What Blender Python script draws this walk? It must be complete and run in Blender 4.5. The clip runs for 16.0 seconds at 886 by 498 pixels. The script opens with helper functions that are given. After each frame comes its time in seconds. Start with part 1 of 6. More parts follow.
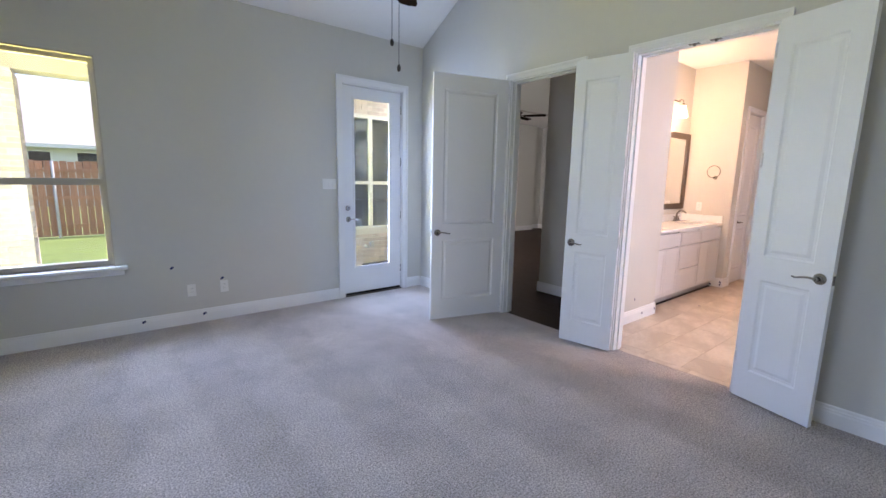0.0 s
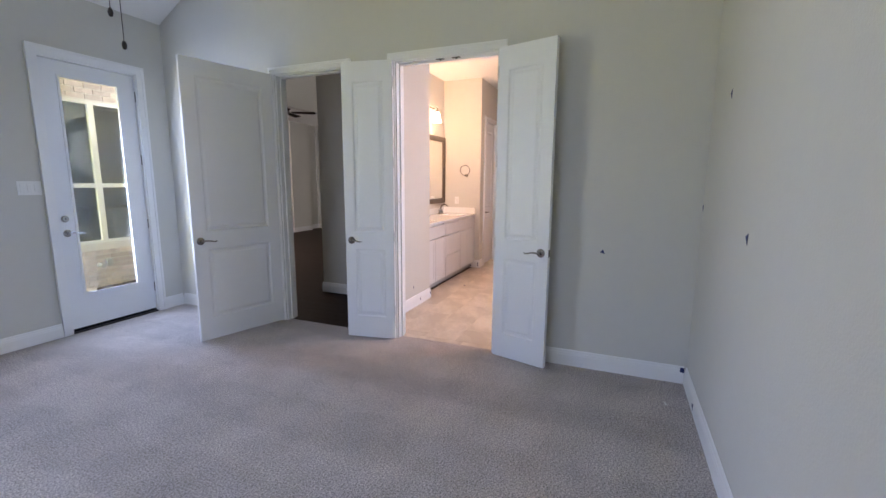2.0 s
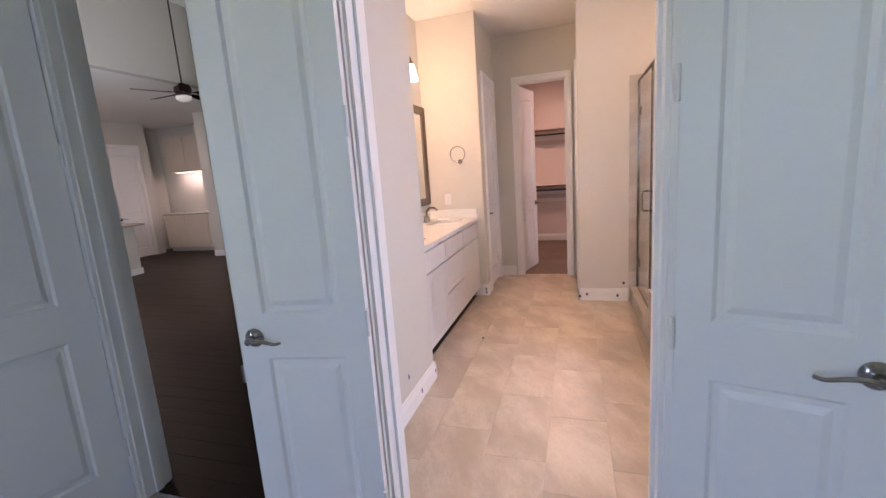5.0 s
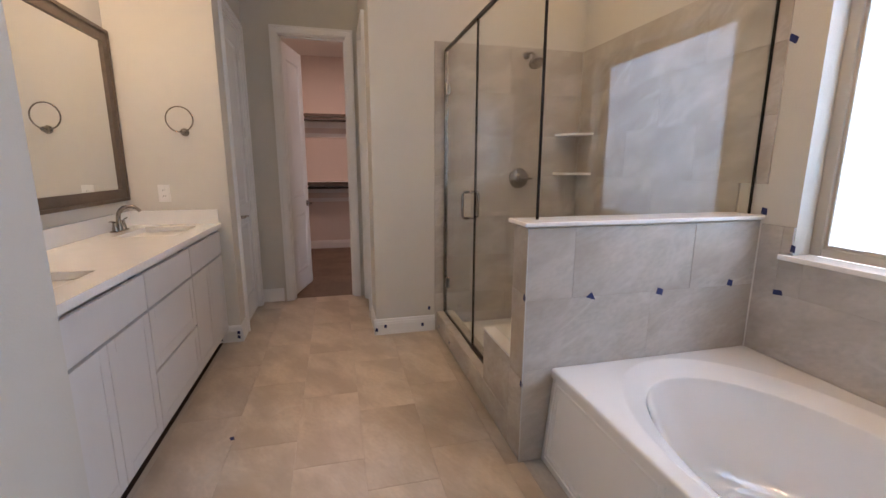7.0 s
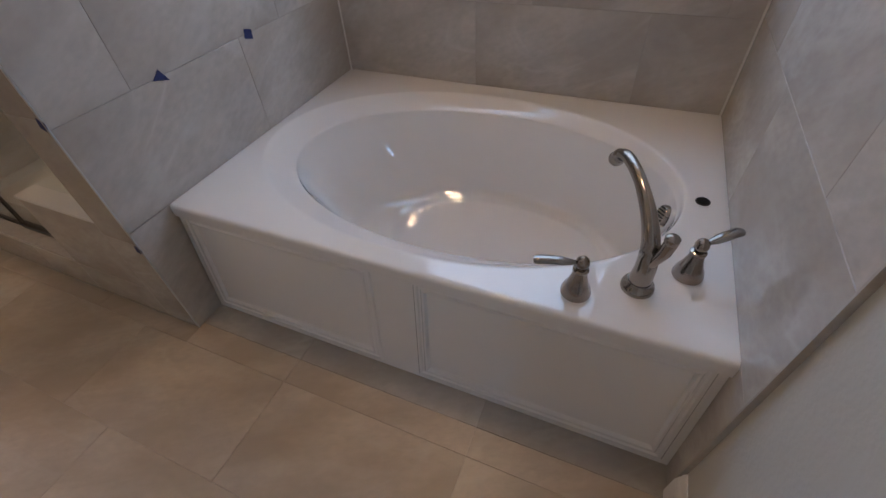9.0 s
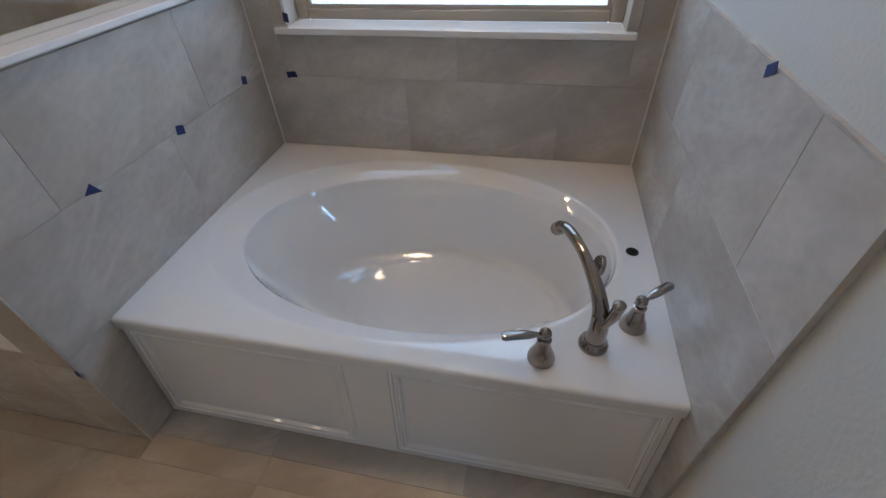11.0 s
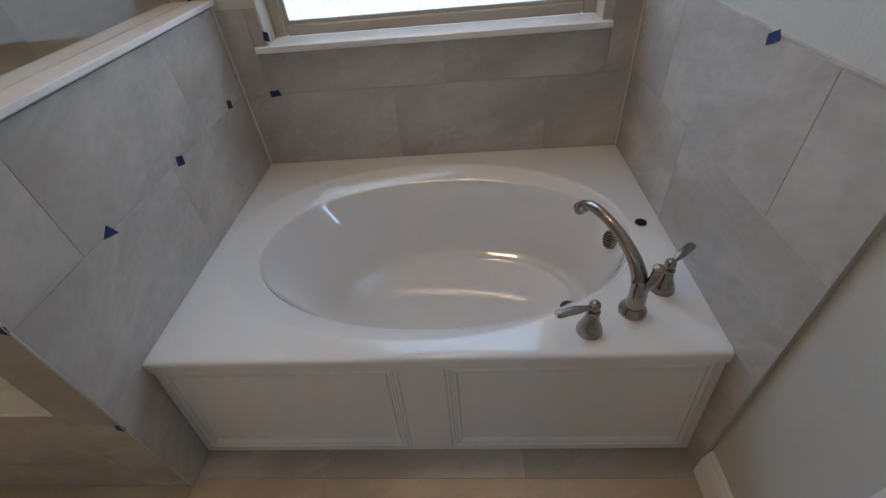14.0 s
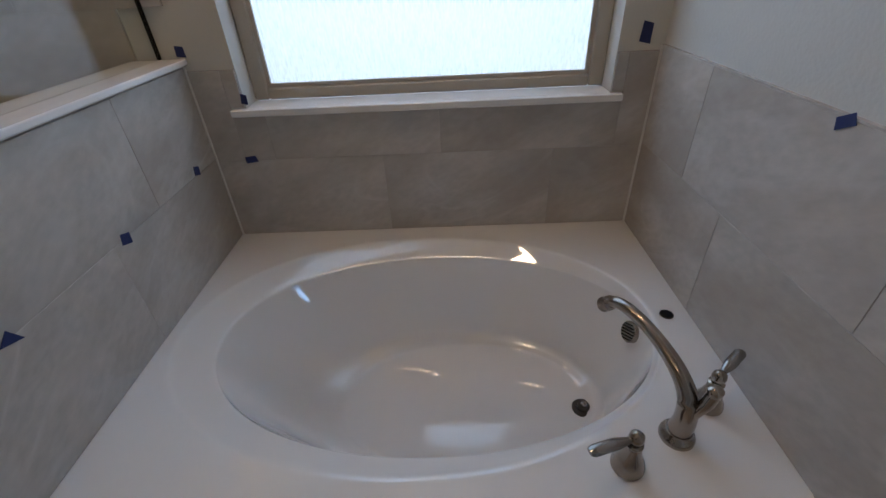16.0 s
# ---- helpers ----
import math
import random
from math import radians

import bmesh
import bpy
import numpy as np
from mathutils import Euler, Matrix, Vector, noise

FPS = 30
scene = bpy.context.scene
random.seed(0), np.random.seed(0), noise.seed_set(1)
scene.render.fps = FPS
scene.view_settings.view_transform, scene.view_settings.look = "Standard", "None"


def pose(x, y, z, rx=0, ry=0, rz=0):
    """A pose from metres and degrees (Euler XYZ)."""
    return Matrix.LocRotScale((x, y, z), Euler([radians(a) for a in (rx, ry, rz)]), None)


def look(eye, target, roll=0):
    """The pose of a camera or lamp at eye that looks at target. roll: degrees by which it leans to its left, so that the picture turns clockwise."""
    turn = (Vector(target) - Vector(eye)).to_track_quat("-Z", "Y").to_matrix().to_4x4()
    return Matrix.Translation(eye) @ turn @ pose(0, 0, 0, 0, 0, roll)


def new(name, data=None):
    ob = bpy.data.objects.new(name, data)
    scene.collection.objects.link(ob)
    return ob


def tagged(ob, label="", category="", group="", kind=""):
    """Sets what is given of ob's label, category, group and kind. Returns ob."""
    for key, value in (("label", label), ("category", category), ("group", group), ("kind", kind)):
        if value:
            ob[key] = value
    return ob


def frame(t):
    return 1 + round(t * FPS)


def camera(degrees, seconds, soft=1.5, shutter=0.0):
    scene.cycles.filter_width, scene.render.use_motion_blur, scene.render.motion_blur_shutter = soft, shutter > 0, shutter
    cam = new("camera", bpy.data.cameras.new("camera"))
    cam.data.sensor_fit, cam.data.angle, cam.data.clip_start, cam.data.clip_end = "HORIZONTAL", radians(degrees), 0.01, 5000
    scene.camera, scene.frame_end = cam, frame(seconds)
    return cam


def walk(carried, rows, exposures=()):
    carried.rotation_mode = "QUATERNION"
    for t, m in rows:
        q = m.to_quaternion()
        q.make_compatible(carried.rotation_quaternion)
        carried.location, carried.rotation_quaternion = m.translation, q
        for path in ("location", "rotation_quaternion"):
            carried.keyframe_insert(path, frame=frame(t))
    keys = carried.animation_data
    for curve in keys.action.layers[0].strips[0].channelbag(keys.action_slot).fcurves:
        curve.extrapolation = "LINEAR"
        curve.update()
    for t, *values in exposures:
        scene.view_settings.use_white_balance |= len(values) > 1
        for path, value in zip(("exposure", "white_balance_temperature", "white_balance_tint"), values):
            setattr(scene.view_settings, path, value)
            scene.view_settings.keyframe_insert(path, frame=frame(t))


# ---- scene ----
cam = camera(92.1, 16.0)
METRES, EYE, TILT, LEAN, TURN = 6.25, 1.5, 0.0, 0.0, -40.4
PATH = [
    (0, (-0.213, -0.189, 1.451), (1.026, 1.348, 1.13), 1.1),
    (0.5, (-0.299, -0.197, 1.469), (1.236, 1.044, 1.149), 2.8),
    (1, (-0.354, -0.214, 1.473), (1.401, 0.692, 1.157), 2.2),
    (1.5, (-0.344, -0.214, 1.479), (1.476, 0.556, 1.172), 1.9),
    (2, (-0.202, -0.199, 1.457), (1.625, 0.551, 1.142), 0.3),
    (2.5, (0.084, -0.144, 1.434), (1.904, 0.621, 1.111), -0.2),
    (3, (0.397, 0.034, 1.433), (2.205, 0.815, 1.081), 1.0),
    (3.2, (0.546, 0.116, 1.454), (2.349, 0.901, 1.088), 1.2),
    (5.3, (2.158, 1.066, 1.421), (4.05, 1.617, 1.076), -5.0),
    (5.5, (2.332, 1.121, 1.383), (4.244, 1.591, 1.034), -4.1),
    (6, (2.677, 1.237, 1.375), (4.631, 1.444, 1.002), -3.0),
    (6.5, (3.028, 1.238, 1.35), (4.988, 1.313, 0.96), -2.6),
    (7, (3.259, 1.2, 1.329), (5.164, 0.724, 0.947), 0.2),
    (7.5, (3.42, 1.149, 1.282), (4.923, -0.113, 0.898), 2.2),
    (8, (3.519, 1.081, 1.259), (4.63, -0.481, 0.689), 1.0),
    (8.5, (3.633, 0.947, 1.229), (4.54, -0.552, 0.265), -1.5),
    (9, (3.664, 0.903, 1.215), (4.274, -0.388, -0.185), -3.9),
    (9.5, (3.7, 0.965, 1.249), (4.121, -0.305, -0.237), -4.1),
    (10, (3.71, 0.998, 1.356), (4.042, -0.434, -0.001), -2.8),
    (10.2, (3.693, 0.991, 1.385), (4.049, -0.512, 0.115), -3.0),
    (12.3, (3.849, 0.579, 1.303), (4.163, -0.769, -0.14), -2.5),
    (12.5, (3.839, 0.559, 1.329), (4.177, -0.783, -0.115), -3.9),
    (13, (3.883, 0.663, 1.417), (4.144, -0.768, 0.044), -4.4),
    (13.5, (3.971, 0.837, 1.406), (4.183, -0.656, 0.093), -7.5),
    (14, (3.952, 0.93, 1.37), (4.097, -0.571, 0.057), -5.9),
    (14.5, (3.916, 1.029, 1.382), (4.008, -0.479, 0.072), -4.5),
    (15, (3.98, 1.061, 1.393), (4.046, -0.541, 0.198), -3.6),
    (15.5, (4.054, 0.975, 1.368), (4.109, -0.669, 0.231), -3.1),
    (16, (4.003, 0.704, 1.328), (4.056, -0.954, 0.209), -3.0),
]
EXPOSURES = [(0.0, 2.14, 6500, 36), (0.5, 1.96, 6500, 36), (3.2, 1.93, 6750, 38), (5.5, 1.69, 6100, 34), (6.5, 1.32, 5900, 24), (7.0, 1.05, 5850, 21), (7.5, -0.24, 5350, 24), (8.0, -0.5, 5250, 26), (8.5, -0.25, 5450, 25), (9.0, 0.14, 5700, 20), (9.5, 0.52, 5580, 14), (10.0, 0.3, 5320, 13), (12.5, 0.12, 5370, 13), (13.0, -0.36, 5320, 13), (13.5, -0.35, 5320, 13), (14.0, 0.06, 5570, 12), (14.5, 0.1, 5580, 12), (16.0, -0.27, 5570, 15)]
walk(cam, [(t, look(eye, target, roll)) for t, eye, target, roll in PATH], EXPOSURES)

# ---- light ----
world = bpy.data.worlds.new("world")
scene.world = world
world.use_nodes = True
wn, wl = world.node_tree.nodes, world.node_tree.links
sky = wn.new("ShaderNodeTexSky")
sky.sky_type, sky.sun_disc = "NISHITA", False
SUN_EL, SUN_AZ = radians(58), radians(80)
sky.sun_elevation, sky.sun_rotation = SUN_EL, SUN_AZ
wl.new(sky.outputs[0], wn["Background"].inputs[0])
wn["Background"].inputs[1].default_value = 0.09


def lamp(name, kind, power, colour, m, size=0.1, size_y=None):
    data = bpy.data.lights.new(name, kind)
    data.energy, data.color = power, colour
    if kind == "AREA":
        data.size = size
        if size_y:
            data.shape, data.size_y = "RECTANGLE", size_y
    elif kind == "SUN":
        data.angle = size
    else:
        data.shadow_soft_size = size
    ob = new(name, data)
    ob.matrix_basis = m
    return ob


sun_way = Vector((math.sin(SUN_AZ) * math.cos(SUN_EL), math.cos(SUN_AZ) * math.cos(SUN_EL), math.sin(SUN_EL)))
lamp("sun", "SUN", 3.4, (1.0, 0.95, 0.88), look(tuple(sun_way * 60), (0, 0, 0)), radians(0.5))
# daylight through the bedroom window, the glazed door and the bathroom window
SKYBLUE = (0.46, 0.70, 1.0)
lamp("daylight_bedroom_window", "AREA", 78, SKYBLUE, look((-1.9, 5.85, 2.35), (0.6, 2.2, 0.3)), 2.2, 1.2)
# fill lamp behind an added, unseen west window, for surfaces facing west
lamp("daylight_west_window", "AREA", 16, (0.52, 0.76, 1.0), look((-2.6, 1.5, 2.2), (1.0, 1.5, 0.3)), 1.7, 1.2)
# light thrown up by the sunlit lawn
lamp("lawn_light_bedroom_window", "AREA", 90, (0.93, 1.0, 0.24), look((-1.7, 5.7, 0.45), (0.8, 2.2, 3.3)), 2.2, 1.0)
lamp("daylight_glazed_door", "AREA", 11, SKYBLUE, look((2.46, 4.63, 1.36), (2.44, 2.0, 1.0)), 0.48, 1.95)
lamp("daylight_bathroom_window", "AREA", 14.5, (0.47, 0.74, 1.0), look((4.08, -1.35, 1.75), (4.08, 1.0, 1.0)), 1.5, 1.35)
WARM = (1.0, 0.66, 0.33)
for lx in (5.16, 5.60, 6.04):
    lamp("vanity_bulb", "POINT", 2.0, WARM, pose(lx, 2.47, 2.40), 0.04)
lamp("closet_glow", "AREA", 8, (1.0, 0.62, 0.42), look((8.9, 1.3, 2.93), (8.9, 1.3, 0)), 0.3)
for lx, ly, power in ((5.80, -0.22, 2.4), (4.22, -0.30, 7.2)):
    lamp("bathroom_downlight_glow", "AREA", power, (1.0, 0.64, 0.32), look((lx, ly, 3.065), (lx, ly, 0)), 0.17)
for lx, ly in ((5.95, 7.21), (7.67, 9.33)):
    lamp("kitchen_downlight_glow", "AREA", 5, (1.0, 0.80, 0.60), look((lx, ly, 3.035), (lx, ly, 0)), 0.14)
lamp("under_cabinet_glow", "AREA", 1.6, (1.0, 0.78, 0.62), look((10.38, 9.95, 1.895), (10.38, 9.95, 0)), 0.06, 1.0)
lamp("daylight_nook_window", "AREA", 10, (0.95, 0.97, 1.0), look((3.15, 6.47, 1.5), (3.4, 9.0, 1.2)), 1.25, 1.7)
# fill lamp for the living room, set at an unseen added window
lamp("daylight_living_window", "AREA", 22, (0.86, 0.97, 0.90), look((3.90, 5.15, 1.55), (7.5, 6.3, 3.4)), 0.6, 1.5)


# ---- materials ----
def material(name, colour, rough=0.6, metal=0.0, vary=0.06, scale=3.0, bump=0.0, bump_scale=200.0, per_object=0.0, coat=0.0, fine=0.0, stretch=(1, 1, 1), spec=0.5, slant=0.0):
    """Principled surface with two scales of colour change, fine relief and an optional change from piece to piece."""
    m = bpy.data.materials.new(name)
    m.use_nodes = True
    n, l = m.node_tree.nodes, m.node_tree.links
    b = n["Principled BSDF"]
    b.inputs["Roughness"].default_value, b.inputs["Metallic"].default_value = rough, metal
    b.inputs["Coat Weight"].default_value = coat
    b.inputs["Specular IOR Level"].default_value = spec
    co = n.new("ShaderNodeTexCoord")
    mp = n.new("ShaderNodeMapping")
    mp.vector_type = "TEXTURE"
    mp.inputs["Rotation"].default_value = (0, 0, radians(slant))
    mp.inputs["Scale"].default_value = [1 / s for s in stretch]
    l.new(co.outputs["Object"], mp.inputs[0])
    vec = mp.outputs[0]
    if per_object:
        info = n.new("ShaderNodeObjectInfo")
        sh = n.new("ShaderNodeVectorMath")
        sh.operation = "ADD"
        sc = n.new("ShaderNodeVectorMath")
        sc.operation = "SCALE"
        sc.inputs["Scale"].default_value = 37.0
        cb = n.new("ShaderNodeCombineXYZ")
        for i in range(3):
            l.new(info.outputs["Random"], cb.inputs[i])
        l.new(cb.outputs[0], sc.inputs[0])
        l.new(vec, sh.inputs[0]), l.new(sc.outputs[0], sh.inputs[1])
        vec = sh.outputs[0]
    big = n.new("ShaderNodeTexNoise")
    big.inputs["Scale"].default_value, big.inputs["Detail"].default_value = scale, 6
    l.new(vec, big.inputs["Vector"])
    small = n.new("ShaderNodeTexNoise")
    small.inputs["Scale"].default_value, small.inputs["Detail"].default_value = scale * 14, 4
    l.new(vec, small.inputs["Vector"])
    mix = n.new("ShaderNodeMix")
    mix.data_type = "FLOAT"
    mix.inputs[0].default_value = 0.35 + fine
    l.new(big.outputs[0], mix.inputs[2]), l.new(small.outputs[0], mix.inputs[3])
    ramp = n.new("ShaderNodeMapRange")
    ramp.inputs[1].default_value, ramp.inputs[2].default_value = 0.3, 0.7
    ramp.inputs[3].default_value, ramp.inputs[4].default_value = 1 - vary, 1 + vary
    l.new(mix.outputs[0], ramp.inputs[0])
    val = ramp.outputs[0]
    if per_object:
        pr = n.new("ShaderNodeMapRange")
        pr.inputs[3].default_value, pr.inputs[4].default_value = 1 - per_object, 1 + per_object
        l.new(info.outputs["Random"], pr.inputs[0])
        mu = n.new("ShaderNodeMath")
        mu.operation = "MULTIPLY"
        l.new(val, mu.inputs[0]), l.new(pr.outputs[0], mu.inputs[1])
        val = mu.outputs[0]
    col = n.new("ShaderNodeVectorMath")
    col.operation = "SCALE"
    col.inputs[0].default_value = colour
    l.new(val, col.inputs["Scale"])
    l.new(col.outputs[0], b.inputs["Base Color"])
    rr = n.new("ShaderNodeMapRange")
    rr.inputs[3].default_value, rr.inputs[4].default_value = max(0.02, rough * 0.85), min(1, rough * 1.15)
    l.new(big.outputs[0], rr.inputs[0])
    l.new(rr.outputs[0], b.inputs["Roughness"])
    if bump:
        bn = n.new("ShaderNodeTexNoise")
        bn.inputs["Scale"].default_value, bn.inputs["Detail"].default_value = bump_scale, 3
        l.new(vec, bn.inputs["Vector"])
        bu = n.new("ShaderNodeBump")
        bu.inputs["Strength"].default_value, bu.inputs["Distance"].default_value = bump, 0.004
        l.new(bn.outputs[0], bu.inputs["Height"])
        l.new(bu.outputs[0], b.inputs["Normal"])
    return m


def tile_material(name, colour, dark, light, rough, scale, stretch, per_object=0.05, slant=0.0, vein=0.55, cloud=0.75):
    """Stone-look porcelain: clouded ground with pale veins, another stretch of stone on each piece."""
    m = material(name, colour, rough, vary=0.19, scale=scale, per_object=per_object, stretch=stretch, bump=0.04, bump_scale=60, slant=slant)
    n, l = m.node_tree.nodes, m.node_tree.links
    b = n["Principled BSDF"]
    src = b.inputs["Base Color"].links[0].from_socket
    vec = [x for x in n if x.bl_idname == "ShaderNodeTexNoise"][0].inputs["Vector"].links[0].from_socket
    v = n.new("ShaderNodeTexNoise")
    v.inputs["Scale"].default_value, v.inputs["Detail"].default_value, v.inputs["Distortion"].default_value = scale * 0.7, 5, 1.6
    l.new(vec, v.inputs["Vector"])
    ab = n.new("ShaderNodeMath")
    ab.operation = "SUBTRACT"
    ab.inputs[1].default_value = 0.5
    l.new(v.outputs[0], ab.inputs[0])
    a2 = n.new("ShaderNodeMath")
    a2.operation = "ABSOLUTE"
    l.new(ab.outputs[0], a2.inputs[0])
    vr = n.new("ShaderNodeMapRange")
    vr.inputs[1].default_value, vr.inputs[2].default_value = 0.0, 0.05
    vr.inputs[3].default_value, vr.inputs[4].default_value = vein, 0.0
    l.new(a2.outputs[0], vr.inputs[0])
    mx = n.new("ShaderNodeMix")
    mx.data_type = "RGBA"
    l.new(vr.outputs[0], mx.inputs[0]), l.new(src, mx.inputs[6])
    mx.inputs[7].default_value = (*light, 1)
    cl = n.new("ShaderNodeTexNoise")
    cl.inputs["Scale"].default_value, cl.inputs["Detail"].default_value = scale * 1.15, 6
    l.new(vec, cl.inputs["Vector"])
    cr = n.new("ShaderNodeMapRange")
    cr.inputs[1].default_value, cr.inputs[2].default_value = 0.40, 0.62
    cr.inputs[3].default_value, cr.inputs[4].default_value = 0.0, cloud
    l.new(cl.outputs[0], cr.inputs[0])
    m2 = n.new("ShaderNodeMix")
    m2.data_type = "RGBA"
    l.new(cr.outputs[0], m2.inputs[0]), l.new(mx.outputs[2], m2.inputs[6])
    m2.inputs[7].default_value = (*dark, 1)
    l.new(m2.outputs[2], b.inputs["Base Color"])
    return m


def carpet_material(name, colour):
    m = material(name, colour, 0.95, vary=0.2, scale=3.2, fine=0.1, spec=0.1)
    n, l = m.node_tree.nodes, m.node_tree.links
    b = n["Principled BSDF"]
    src = b.inputs["Base Color"].links[0].from_socket
    co = [x for x in n if x.bl_idname == "ShaderNodeMapping"][0].outputs[0]
    tuft = n.new("ShaderNodeTexNoise")
    tuft.inputs["Scale"].default_value, tuft.inputs["Detail"].default_value, tuft.inputs["Roughness"].default_value = 110, 3, 0.8
    l.new(co, tuft.inputs["Vector"])
    tr = n.new("ShaderNodeMapRange")
    tr.inputs[1].default_value, tr.inputs[2].default_value = 0.36, 0.64
    tr.inputs[3].default_value, tr.inputs[4].default_value = 0.42, 1.58
    l.new(tuft.outputs[0], tr.inputs[0])
    # tracks of the cleaner: bands along the room in which the pile leans one way or the other
    nz = n.new("ShaderNodeTexNoise")
    nz.inputs["Scale"].default_value, nz.inputs["Detail"].default_value = 2.2, 3
    l.new(co, nz.inputs["Vector"])
    sx = n.new("ShaderNodeSeparateXYZ")
    l.new(co, sx.inputs[0])
    ad = n.new("ShaderNodeMath")
    ad.operation, ad.inputs[1].default_value = "MULTIPLY_ADD", 0.35
    l.new(nz.outputs[0], ad.inputs[0]), l.new(sx.outputs[0], ad.inputs[2])
    wv = n.new("ShaderNodeMath")
    wv.operation, wv.inputs[1].default_value = "MULTIPLY", 9.0
    l.new(ad.outputs[0], wv.inputs[0])
    sn = n.new("ShaderNodeMath")
    sn.operation = "SINE"
    l.new(wv.outputs[0], sn.inputs[0])
    wr = n.new("ShaderNodeMapRange")
    wr.inputs[1].default_value, wr.inputs[2].default_value = -0.25, 0.25
    wr.inputs[3].default_value, wr.inputs[4].default_value = 0.95, 1.05
    l.new(sn.outputs[0], wr.inputs[0])
    mu = n.new("ShaderNodeMath")
    mu.operation = "MULTIPLY"
    l.new(tr.outputs[0], mu.inputs[0]), l.new(wr.outputs[0], mu.inputs[1])
    sc = n.new("ShaderNodeVectorMath")
    sc.operation = "SCALE"
    l.new(src, sc.inputs[0]), l.new(mu.outputs[0], sc.inputs["Scale"])
    l.new(sc.outputs[0], b.inputs["Base Color"])
    bu = n.new("ShaderNodeBump")
    bu.inputs["Strength"].default_value, bu.inputs["Distance"].default_value = 0.9, 0.007
    l.new(tuft.outputs[0], bu.inputs["Height"]), l.new(bu.outputs[0], b.inputs["Normal"])
    return m


def glass_material(name, tint=(1, 1, 1), clear=0.93, bump=0.0, milky=0.0, gloss_rough=0.0, mirror=0.04):
    """A pane: light goes straight through, with a mirror-like gloss on top that grows at a slant; milky panes also scatter."""
    m = bpy.data.materials.new(name)
    m.use_nodes = True
    n, l = m.node_tree.nodes, m.node_tree.links
    n.remove(n["Principled BSDF"])
    tr = n.new("ShaderNodeBsdfTransparent")
    tr.inputs[0].default_value = (*[c * clear for c in tint], 1)
    gl = n.new("ShaderNodeBsdfGlossy")
    gl.inputs["Roughness"].default_value = gloss_rough
    lw = n.new("ShaderNodeLayerWeight")
    lw.inputs[0].default_value = 0.5
    pw = n.new("ShaderNodeMath")
    pw.operation, pw.inputs[1].default_value = "POWER", 5.0
    l.new(lw.outputs["Facing"], pw.inputs[0])
    fr = n.new("ShaderNodeMapRange")
    fr.inputs[3].default_value, fr.inputs[4].default_value = mirror, 0.45
    l.new(pw.outputs[0], fr.inputs[0])
    body = tr
    if milky:
        tl = n.new("ShaderNodeBsdfTranslucent")
        tl.inputs[0].default_value = (0.9, 0.93, 0.95, 1)
        mm = n.new("ShaderNodeMixShader")
        mm.inputs[0].default_value = milky
        l.new(tr.outputs[0], mm.inputs[1]), l.new(tl.outputs[0], mm.inputs[2])
        body = mm
    mx = n.new("ShaderNodeMixShader")
    l.new(fr.outputs[0], mx.inputs[0]), l.new(body.outputs[0], mx.inputs[1]), l.new(gl.outputs[0], mx.inputs[2])
    if bump:
        co = n.new("ShaderNodeTexCoord")
        mp = n.new("ShaderNodeMapping")
        mp.inputs["Scale"].default_value = (120, 120, 34)
        no = n.new("ShaderNodeTexNoise")
        no.inputs["Scale"].default_value = 1.0
        bu = n.new("ShaderNodeBump")
        bu.inputs["Strength"].default_value, bu.inputs["Distance"].default_value = bump, 0.01
        l.new(co.outputs["Object"], mp.inputs[0]), l.new(mp.outputs[0], no.inputs["Vector"])
        l.new(no.outputs[0], bu.inputs["Height"]), l.new(bu.outputs[0], gl.inputs["Normal"])
        if milky:
            cr = n.new("ShaderNodeMapRange")
            cr.inputs[1].default_value, cr.inputs[2].default_value = 0.35, 0.65
            cr.inputs[3].default_value, cr.inputs[4].default_value = max(0, milky - 0.15), min(1, milky + 0.12)
            l.new(no.outputs[0], cr.inputs[0]), l.new(cr.outputs[0], mm.inputs[0])
    l.new(mx.outputs[0], n["Material Output"].inputs[0])
    return m


def glow_material(name, colour, strength):
    m = bpy.data.materials.new(name)
    m.use_nodes = True
    b = m.node_tree.nodes["Principled BSDF"]
    b.inputs["Base Color"].default_value = (0.9, 0.88, 0.82, 1)
    b.inputs["Emission Color"].default_value = (*colour, 1)
    b.inputs["Emission Strength"].default_value = strength
    b.inputs["Roughness"].default_value = 0.35
    return m


WALL = material("wall_paint", (0.57, 0.56, 0.515), 0.75, vary=0.025, scale=1.2, bump=0.22, bump_scale=110)
WARMWALL = material("bathroom_paint", (0.58, 0.56, 0.505), 0.7, vary=0.02, scale=1.2, bump=0.22, bump_scale=110)
CEIL = material("ceiling_paint", (0.80, 0.79, 0.76), 0.8, vary=0.02, scale=1.0, bump=0.3, bump_scale=120)
TRIM = material("trim_paint", (0.78, 0.78, 0.77), 0.35, vary=0.02, scale=4)
DOOR = material("door_paint", (0.76, 0.77, 0.775), 0.38, vary=0.02, scale=3, bump=0.03, bump_scale=60)
CARPET = carpet_material("carpet", (0.47, 0.425, 0.41))
CLOSET_CARPET = carpet_material("closet_carpet", (0.20, 0.155, 0.125))
GROUT = material("grout", (0.50, 0.44, 0.36), 0.9, vary=0.05, scale=20)
FTILE = tile_material("floor_tile_stone", (0.55, 0.462, 0.365), (0.41, 0.332, 0.250), (0.61, 0.545, 0.46), 0.33, 3.4, (0.7, 1.4, 1), 0.02, 28, 0.42, 0.85)
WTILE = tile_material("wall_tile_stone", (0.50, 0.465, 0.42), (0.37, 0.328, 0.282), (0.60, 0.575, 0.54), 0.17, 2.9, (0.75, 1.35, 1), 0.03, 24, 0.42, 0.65)
